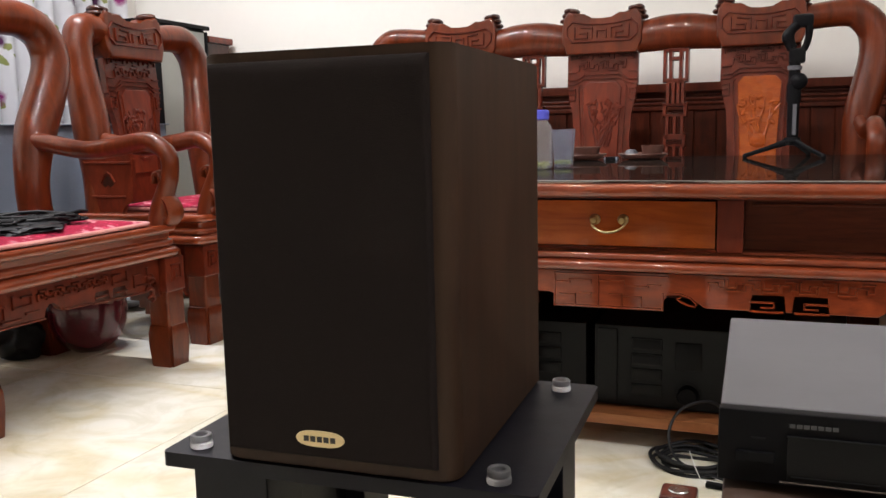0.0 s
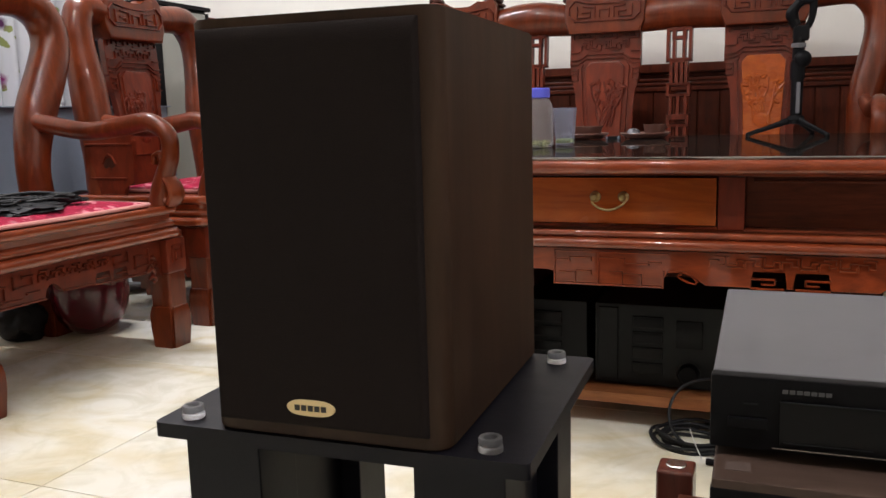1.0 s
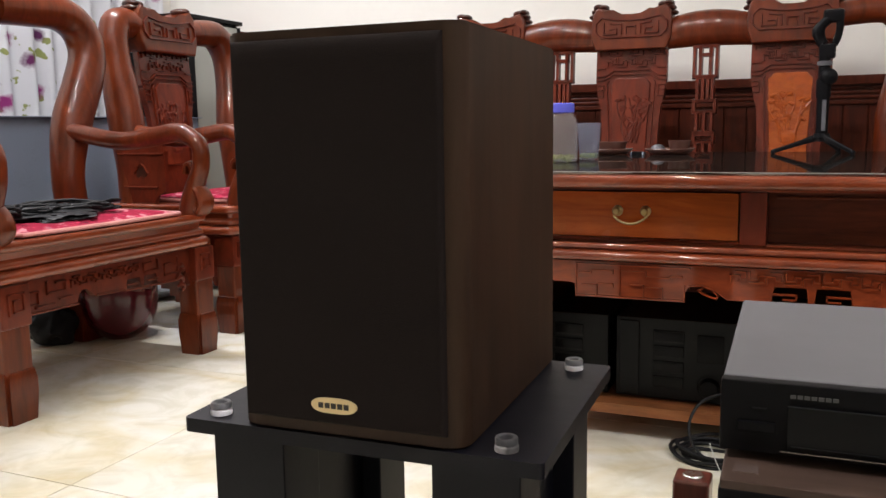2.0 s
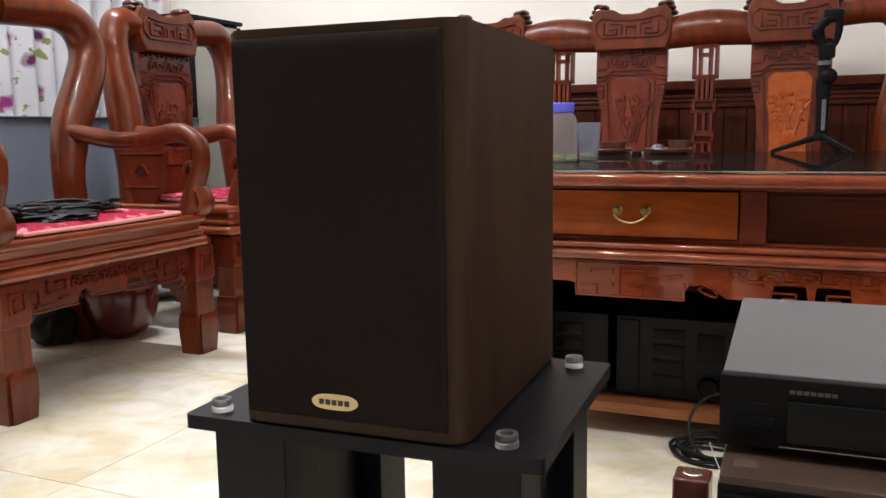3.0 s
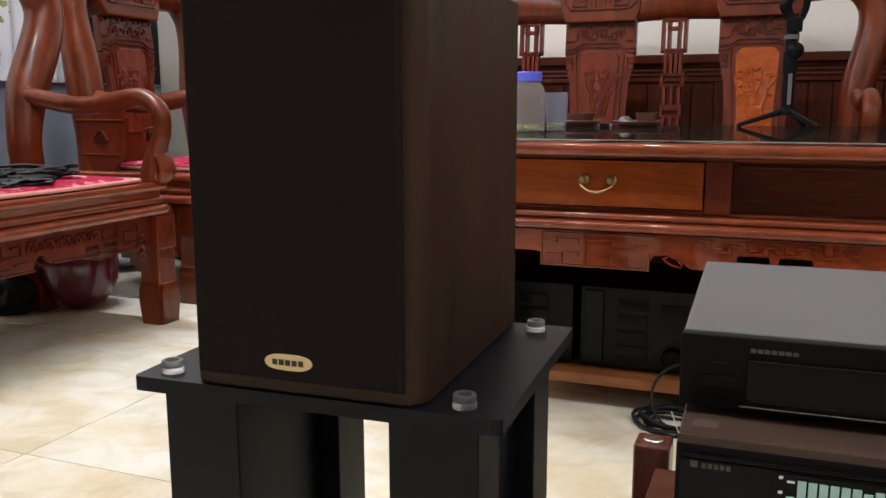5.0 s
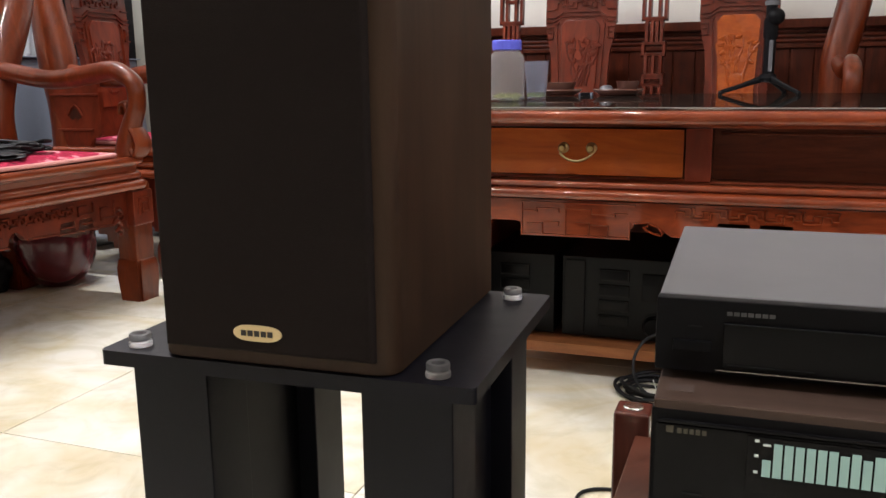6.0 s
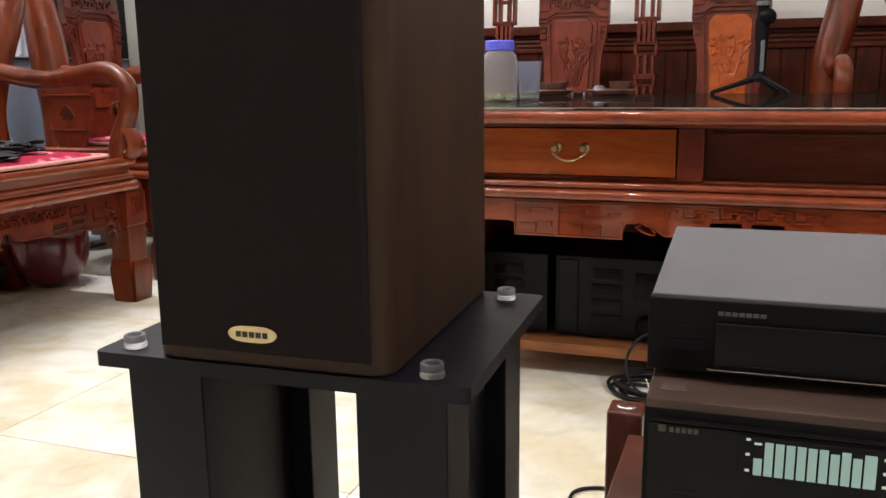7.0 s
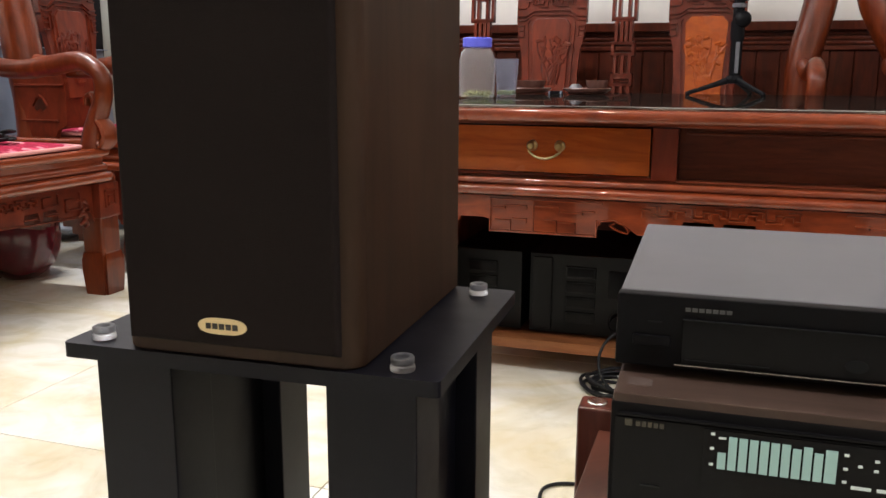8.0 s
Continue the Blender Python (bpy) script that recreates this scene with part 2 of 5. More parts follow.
# ---- mesh tools ----
def part(name, bm, mat, parent=None, label="", smooth=35):
    bmesh.ops.recalc_face_normals(bm, faces=bm.faces)
    if smooth:
        for f in bm.faces:
            f.smooth = True
        lim = math.radians(smooth)
        for e in bm.edges:
            if len(e.link_faces) == 2 and e.calc_face_angle(0.0) > lim:
                e.smooth = False
    data = bpy.data.meshes.new(name)
    bm.to_mesh(data)
    bm.free()
    data.materials.append(mat)
    ob = new(name, data)
    ob.parent = parent
    if smooth:
        # large flat faces keep their true direction beside rounded edges
        flat = ob.modifiers.new("flat_faces", "WEIGHTED_NORMAL")
        flat.keep_sharp, flat.weight = True, 90
    if label:
        tagged(ob, label)
    return ob


def thing(name, label, category, at=(0, 0, 0), rz=0.0, group="", kind=""):
    ob = new(name)
    ob.matrix_world = pose(*at, 0, 0, rz)
    return tagged(ob, label, category, group, kind)


def box(x0, x1, y0, y1, z0, z1, r=0.0, seg=2, bm=None):
    own = bm is None
    tmp = bmesh.new()
    bmesh.ops.create_cube(tmp, size=1.0)
    for v in tmp.verts:
        v.co = Vector(((x0 + x1) / 2 + v.co.x * (x1 - x0), (y0 + y1) / 2 + v.co.y * (y1 - y0), (z0 + z1) / 2 + v.co.z * (z1 - z0)))
    if r > 0:
        bmesh.ops.bevel(tmp, geom=tmp.edges[:], offset=r, segments=seg, profile=0.5, affect="EDGES")
    return tmp if own else merge(bm, tmp)


def merge(bm, other):
    data = bpy.data.meshes.new("scratch")
    other.to_mesh(data)
    other.free()
    bm.from_mesh(data)
    bpy.data.meshes.remove(data)
    return bm


def smooth_path(pts, n):
    """Catmull-Rom through the points; each may carry radii behind its place."""
    p = [np.array(q, float) for q in pts]
    p = [2 * p[0] - p[1]] + p + [2 * p[-1] - p[-2]]
    out = []
    for i in range(1, len(p) - 2):
        a, b, c, d = p[i - 1:i + 3]
        for k in range(n):
            t = k / n
            out.append(0.5 * (2 * b + (c - a) * t + (2 * a - 5 * b + 4 * c - d) * t * t + (3 * b - a - 3 * c + d) * t ** 3))
    out.append(p[-2])
    return out


def sweep(pts, n=5, sides=14, bm=None, closed=False):
    """A rounded bar through points (x, y, z, r1, r2)."""
    bm = bmesh.new() if bm is None else bm
    path = smooth_path(pts, n)
    up, rings = None, []
    for i, q in enumerate(path):
        a, b = path[max(0, i - 1)][:3], path[min(len(path) - 1, i + 1)][:3]
        d = Vector(b - a).normalized()
        if up is None:
            up = Vector((1, 0, 0)) if abs(d.x) < 0.8 else Vector((0, 1, 0))
        up = (up - d * up.dot(d)).normalized()
        side = d.cross(up)
        r1 = q[3]
        r2 = q[4] if len(q) > 4 else r1
        rings.append([bm.verts.new(Vector(q[:3]) + up * (r1 * math.cos(2 * math.pi * k / sides)) + side * (r2 * math.sin(2 * math.pi * k / sides))) for k in range(sides)])
    for a, b in zip(rings, rings[1:]):
        for k in range(sides):
            bm.faces.new((a[k], a[(k + 1) % sides], b[(k + 1) % sides], b[k]))
    bm.faces.new(rings[0][::-1])
    bm.faces.new(rings[-1])
    return bm


def lathe(profile, segs=32, at=(0, 0, 0), bm=None):
    bm = bmesh.new() if bm is None else bm
    rings = []
    for r, z in profile:
        if r < 1e-5:
            rings.append([bm.verts.new((at[0], at[1], at[2] + z))])
        else:
            rings.append([bm.verts.new((at[0] + r * math.cos(2 * math.pi * k / segs), at[1] + r * math.sin(2 * math.pi * k / segs), at[2] + z)) for k in range(segs)])
    for a, b in zip(rings, rings[1:]):
        for k in range(segs):
            va = [a[k % len(a)], a[(k + 1) % len(a)]] if len(a) > 1 else [a[0]]
            vb = [b[(k + 1) % len(b)], b[k % len(b)]] if len(b) > 1 else [b[0]]
            if len(va) + len(vb) > 2:
                bm.faces.new(va + vb)
    return bm


def slab(outline, back, front, to, r=0.0, bm=None):
    """An outline (u, v) made a slab between two depths; to(u, v, depth) gives its place."""
    tmp = bmesh.new()
    a = [tmp.verts.new(to(u, v, back)) for u, v in outline]
    b = [tmp.verts.new(to(u, v, front)) for u, v in outline]
    n = len(a)
    tmp.faces.new(a[::-1])
    top = tmp.faces.new(b)
    for k in range(n):
        tmp.faces.new((a[k], a[(k + 1) % n], b[(k + 1) % n], b[k]))
    if r > 0:
        bmesh.ops.bevel(tmp, geom=list(top.edges), offset=r, segments=2, profile=0.5, affect="EDGES")
    return tmp if bm is None else merge(bm, tmp)


def strips(lines, w, back, front, to, bm=None):
    """Raised ridges along polylines of (u, v)."""
    bm = bmesh.new() if bm is None else bm
    for line in lines:
        for (u0, v0), (u1, v1) in zip(line, line[1:]):
            d = math.hypot(u1 - u0, v1 - v0)
            if d < 1e-6:
                continue
            eu, ev = (u1 - u0) / d * w / 2, (v1 - v0) / d * w / 2
            nu, nv = -ev, eu
            base = [(u0 - eu + nu, v0 - ev + nv), (u0 - eu - nu, v0 - ev - nv), (u1 + eu - nu, v1 + ev - nv), (u1 + eu + nu, v1 + ev + nv)]
            c = [(u * 0.62 + m * 0.38, v * 0.62 + k * 0.38) for (u, v), (m, k) in zip(base, ((u0, v0), (u0, v0), (u1, v1), (u1, v1)))]
            lo = [bm.verts.new(to(u, v, back)) for u, v in base]
            hi = [bm.verts.new(to(u, v, front)) for u, v in c]
            bm.faces.new(hi)
            for k in range(4):
                bm.faces.new((lo[k], lo[(k + 1) % 4], hi[(k + 1) % 4], hi[k]))
    return bm


def mirror_lines(lines, c=0.0):
    return lines + [[(2 * c - u, v) for u, v in line] for line in lines]


def key_fret(u0, u1, v0, v1, n):
    """A run of square hooks between two heights."""
    out, w = [], (u1 - u0) / n
    for k in range(n):
        a, h = u0 + k * w, v1 - v0
        if k % 2:
            out.append([(a + 0.1 * w, v1), (a + 0.1 * w, v0 + 0.3 * h), (a + 0.6 * w, v0 + 0.3 * h), (a + 0.6 * w, v0 + 0.7 * h), (a + 0.9 * w, v0 + 0.7 * h)])
            out.append([(a + 0.1 * w, v0), (a + 0.95 * w, v0), (a + 0.95 * w, v0 + 0.4 * h)])
        else:
            out.append([(a + 0.05 * w, v0), (a + 0.05 * w, v0 + 0.65 * h), (a + 0.55 * w, v0 + 0.65 * h), (a + 0.55 * w, v0 + 0.25 * h), (a + 0.85 * w, v0 + 0.25 * h)])
            out.append([(a + 0.3 * w, v1), (a + 0.9 * w, v1), (a + 0.9 * w, v0 + 0.55 * h)])
    return out


# ---- room ----
X0, X1, Y0, Y1 = -3.4, 3.0, -4.2, 4.15


def wall(name, x0, x1, y0, y1, label):
    return tagged(part(name, box(x0, x1, y0, y1, 0, CEIL), PLASTER, None, "", 0), label, "wall", "", "structure")


wall("wall_north", X0 - 0.12, X1 + 0.12, Y1, Y1 + 0.12, "cream painted plaster wall above dark wood wainscot")
wall("wall_south", X0 - 0.12, X1 + 0.12, Y0 - 0.12, Y0, "plain cream painted plaster wall")
wall("wall_east", X1, X1 + 0.12, Y0, Y1, "plain cream painted plaster wall")
wall("wall_west", X0 - 0.12, X0, Y0, Y1, "cream painted plaster wall behind the curtain")
tagged(part("ceiling", box(X0 - 0.12, X1 + 0.12, Y0 - 0.12, Y1 + 0.12, CEIL, CEIL + 0.1), WHITE, None, "", 0), "plain white painted ceiling", "ceiling", "", "structure")
FLOOR = tagged(part("floor", box(X0 - 0.12, X1 + 0.12, Y0 - 0.12, Y1 + 0.12, -0.1, -0.004), GROUT, None, "", 0), "polished cream veined tile floor with thin joints", "floor", "", "structure")


def wainscot():
    top = 0.936
    w = thing("wainscot", "dark red-brown wooden wall panelling with grooved top moulding", "wainscot", (0, Y1, 0), 0, "", "structure")
    part("backing", box(X0, X1, -0.012, -0.001, 0, top - 0.12), WAINSCOT, w)
    board = box(0.0012, 0.0988, -0.022, -0.012, 0.1, top - 0.125, 0.003, 1)
    first = part("board", board, WAINSCOT, w, "", 0)
    first.location.x = -2.3
    for k in range(1, 40):
        o = first.copy()
        scene.collection.objects.link(o)
        o.location.x = -2.3 + 0.1 * k
    for z0, z1, d in ((top - 0.125, top - 0.105, 0.034), (top - 0.10, top - 0.085, 0.026), (top - 0.08, top - 0.065, 0.026), (top - 0.06, top - 0.045, 0.026), (top - 0.04, top, 0.045)):
        part("moulding", box(X0, X1, -d, -0.001, z0, z1, 0.005, 2), WAINSCOT, w)
    part("moulding", box(X0, X1, -0.018, -0.001, top - 0.105, top - 0.04), WAINSCOT, w)
    part("plinth", box(X0, X1, -0.03, -0.001, 0, 0.1, 0.006), WAINSCOT, w)


wainscot()


# panelling added to the other walls so polished wood reflects less white
def added_wainscot(m, length):
    w = thing("wainscot", "dark red-brown panelling added along a wall to dim pale reflections", "wainscot", (0, 0, 0), 0, "", "structure")
    part("backing", box(0, length, -0.014, -0.001, 0.1, 0.894), WAINSCOT, w)
    part("moulding", box(0, length, -0.045, -0.001, 0.894, 0.936, 0.005, 2), WAINSCOT, w)
    part("plinth", box(0, length, -0.03, -0.001, 0, 0.1, 0.006), WAINSCOT, w)
    w.matrix_world = m


added_wainscot(pose(X1, Y1 - 0.06, 0, 0, 0, -90), Y1 - Y0 - 0.12)
added_wainscot(pose(X1 - 0.06, Y0, 0, 0, 0, 180), X1 - X0 - 0.12)
added_wainscot(pose(X0, Y0 + 0.06, 0, 0, 0, 90), Y1 - Y0 - 0.12)


def ceiling_tube(x, y):
    t = thing("ceiling_tube_light", "long white tube light fixed under the ceiling", "ceiling light", (x, y, CEIL), 0, "ceiling tube lights")
    part("body", box(-0.68, 0.68, -0.035, 0.035, -0.06, 0, 0.008), WHITE, t)
    for s in (-1, 1):
        part("end_cap", box(s * 0.66 - 0.012, s * 0.66 + 0.012, -0.03, 0.03, -0.085, -0.06, 0.004), WHITE, t)


ceiling_tube(1.70, 0.10)
ceiling_tube(-2.2, 2.25)


def bulb_lamp(x, y):
    t = thing("ceiling_lamp", "square ceiling lamp with twelve small bright bulbs", "ceiling light", (x, y, CEIL), 0)
    part("plate", box(-0.72, 0.72, -0.52, 0.52, -0.05, 0, 0.01), STEEL, t)
    for i in range(4):
        for k in range(3):
            part("bulb", lathe([(0, -0.035), (0.02, -0.03), (0.03, -0.012), (0.03, 0)], 16, (-0.60 + 0.40 * i, -0.40 + 0.40 * k, -0.05)), BULB, t)


bulb_lamp(-1.0, 0.6)


# ---- carved seats ----
def back_place(lean0, lean1):
    """Places on a leaning chair back: u along it, v the height, depth forwards."""
    def to(u, v, d):
        t = (v - 0.47) / 0.75
        return Vector((lean0 + (lean1 - lean0) * t + d, u, v))
    return to


def bead(o0, z0, o1, z1, bulge, n=8):
    """A half-round run of moulding points from one height down to another."""
    return [(o0 + (o1 - o0) * k / n + bulge * math.sin(math.pi * k / n), (z0 + z1) / 2 + (z0 - z1) / 2 * math.cos(math.pi * k / n)) for k in range(n + 1)]


def moulded(profile, x0, x1, y0, y1, corner=0.0):
    """Mouldings round a rectangle: (how far out, height) from the top down."""
    bm = bmesh.new()
    rings = []
    for o, z in profile:
        ring = []
        for sx, sy, a0 in ((x0, y0, 180), (x1, y0, 270), (x1, y1, 0), (x0, y1, 90)):
            if corner <= 0:
                ring.append(bm.verts.new((sx + (o if sx == x1 else -o), sy + (o if sy == y1 else -o), z)))
                continue
            cx, cy = sx + (-corner if sx == x1 else corner), sy + (-corner if sy == y1 else corner)
            for k in range(6):
                a = math.radians(a0 + 18 * k)
                ring.append(bm.verts.new((cx + (corner + o) * math.cos(a), cy + (corner + o) * math.sin(a), z)))
        rings.append(ring)
    n = len(rings[0])
    for a, b in zip(rings, rings[1:]):
        for k in range(n):
            bm.faces.new((a[k], a[(k + 1) % n], b[(k + 1) % n], b[k]))
    bm.faces.new(rings[0])
    bm.faces.new(rings[-1][::-1])
    return bm


def crest(c, to, parent, half=0.165):
    outline = [(-0.150, 1.052), (-0.170, 1.10), (-0.172, 1.17), (-0.165, 1.21), (-0.145, 1.235), (-0.115, 1.228), (-0.08, 1.210), (-0.04, 1.202), (0, 1.2)]
    outline = outline + [(-u, v) for u, v in outline[-2::-1]]
    outline = [(c + u * half / 0.165, v) for u, v in outline][::-1]
    o = part("crest", slab(outline, -0.05, 0.055, to, 0.012), ROSE, parent)
    k = half / 0.165
    ring = [(-0.125, 1.105), (-0.15, 1.13), (-0.15, 1.165), (-0.125, 1.19), (-0.06, 1.178), (0, 1.175), (0.06, 1.178), (0.125, 1.19), (0.15, 1.165), (0.15, 1.13), (0.125, 1.105), (-0.125, 1.105)]
    ring = [(c + u * k, v) for u, v in ring]
    signs = mirror_lines([[(-0.115, 1.165), (-0.115, 1.12), (-0.06, 1.12), (-0.06, 1.14), (-0.09, 1.14)], [(-0.085, 1.165), (-0.04, 1.16), (-0.04, 1.12)], [(-0.02, 1.12), (-0.02, 1.15), (0, 1.15)]])
    signs = [[(c + u * k, v) for u, v in line] for line in signs]
    part("carving", strips([ring] + signs, 0.007, 0.052, 0.063, to), ROSE_CARVED, o)
    for s in (-1, 1):
        bm = bmesh.new()
        for du, dv, r in ((0.128, 1.236, 0.022), (0.15, 1.240, 0.021), (0.160, 1.222, 0.019), (0.174, 1.200, 0.015), (0.14, 1.222, 0.024)):
            p = to(c + s * du * k, dv, 0.005)
            bmesh.ops.create_icosphere(bm, subdivisions=2, radius=r, matrix=Matrix.Translation(p) @ Matrix.Diagonal((1.9, 1.15, 0.75, 1)))
        part("scroll_knob", bm, ROSE_DARK, o, "dark carved scroll")


def splat(c, to, parent, half=0.14, kind=0):
    k = half / 0.14
    left = [(-0.145, 1.10), (-0.145, 0.92), (-0.137, 0.912), (-0.137, 0.85), (-0.126, 0.836), (-0.121, 0.80), (-0.114, 0.70), (-0.112, 0.655), (-0.118, 0.64), (-0.110, 0.62), (-0.104, 0.58), (-0.104, 0.47)]
    outline = left + [(-u, v) for u, v in left[::-1]]
    o = part("splat", slab([(c + u * k, v) for u, v in outline], -0.016, 0.012, to, 0.004), ROSE_CARVED, parent)
    panel = [(-0.058, 0.935), (-0.080, 0.91), (-0.066, 0.60), (0.066, 0.60), (0.080, 0.91), (0.058, 0.935)]
    # third bench panel: its orange reflection is put into the wood colour
    part("inner_panel", slab([(c + u * k, v) for u, v in panel][::-1], 0.010, 0.019, to, 0.005), DRAWER if kind == 5 else ROSE_SOFT, o)
    lines = mirror_lines([[(-0.14, 0.945), (-0.105, 0.945), (-0.072, 0.968), (0, 0.968)], [(-0.14, 0.928), (-0.110, 0.928), (-0.076, 0.951), (0, 0.951)],
                          [(-0.082, 0.60), (-0.098, 0.915), (-0.090, 0.925)], [(-0.135, 0.905), (-0.112, 0.905), (-0.112, 0.86), (-0.135, 0.86)], [(-0.131, 0.885), (-0.118, 0.885)], [(-0.14, 0.978), (-0.108, 0.978)]])
    lines += key_fret(-0.132, 0.132, 1.032, 1.066, 6) + key_fret(-0.100, 0.100, 0.985, 1.020, 5)
    part("carving", strips([[(c + u * k, v) for u, v in line] for line in lines], 0.0065, 0.008, 0.020, to), ROSE_CARVED, o)
    # a carved spray of leaves, different on each seat
    rnd = random.Random(11 + kind)
    bm = bmesh.new()
    for n in range(11):
        a = rnd.uniform(-1.0, 1.0)
        base = (rnd.uniform(-0.02, 0.02), 0.66)
        pts = []
        for t in (0, 0.35, 0.7, 1.0):
            u, v = base[0] + math.sin(a) * 0.080 * t + 0.012 * math.sin(5 * t + n), base[1] + 0.19 * t * math.cos(a * 0.6)
            p = to(c + u * k, v, 0.019)
            pts.append((p.x, p.y, p.z, 0.0050, 0.0045))
        sweep(pts, 3, 6, bm)
        for t in (0.55, 0.8, 1.0):
            u, v = base[0] + math.sin(a) * 0.080 * t + rnd.uniform(-0.012, 0.012), base[1] + 0.19 * t * math.cos(a * 0.6)
            bmesh.ops.create_icosphere(bm, subdivisions=1, radius=0.016, matrix=Matrix.Translation(to(c + u * k, v, 0.020)) @ Euler((rnd.uniform(0, 3), 0, 0)).to_matrix().to_4x4() @ Matrix.Diagonal((0.35, 1.0, 0.55, 1)))
    if kind % 2:
        bmesh.ops.create_icosphere(bm, subdivisions=2, radius=0.036, matrix=Matrix.Translation(to(c, 0.675, 0.019)) @ Matrix.Diagonal((0.16, 1, 0.9, 1)))
    # carving on that panel takes the same painted orange sheen
    part("flower_carving", bm, DRAWER if kind == 5 else ROSE_CARVED, o)


def lattice(c, to, parent):
    lines = []
    for z0, z1, w in ((1.02, 1.10, 0.022), (0.93, 1.055, 0.045), (0.83, 0.925, 0.030), (0.785, 0.83, 0.042), (0.69, 0.785, 0.030), (0.66, 0.70, 0.038), (0.47, 0.66, 0.030)):
        lines.append([(c - w, z0), (c - w, z1), (c + w, z1), (c + w, z0), (c - w, z0)])
    lines += [[(c, 0.69), (c, 0.785)], [(c - 0.008, 0.83), (c - 0.008, 0.925)], [(c + 0.012, 0.83), (c + 0.012, 0.925)], [(c - 0.02, 0.93), (c - 0.02, 1.10)], [(c + 0.02, 0.93), (c + 0.02, 1.10)], [(c, 0.47), (c, 0.66)]]
    bm = strips(lines, 0.019, -0.012, 0.012, to)
    part("lattice", bm, ROSE_CARVED, parent)


def apron_outline(u0, u1, deep, shallow, top):
    w = u1 - u0
    steps = [(0, deep), (0.07, deep), (0.07, deep + 0.02), (0.12, deep + 0.02), (0.12, shallow - 0.012), (0.2, shallow - 0.012), (0.2, shallow), (0.32, shallow), (0.32, shallow - 0.018), (0.40, shallow - 0.018), (0.40, shallow - 0.03), (0.5, shallow - 0.03)]
    low = [(u0 + w * t, z) for t, z in steps] + [(u1 - w * t, z) for t, z in steps[-2::-1]]
    return [(u0, top), *low, (u1, top)]


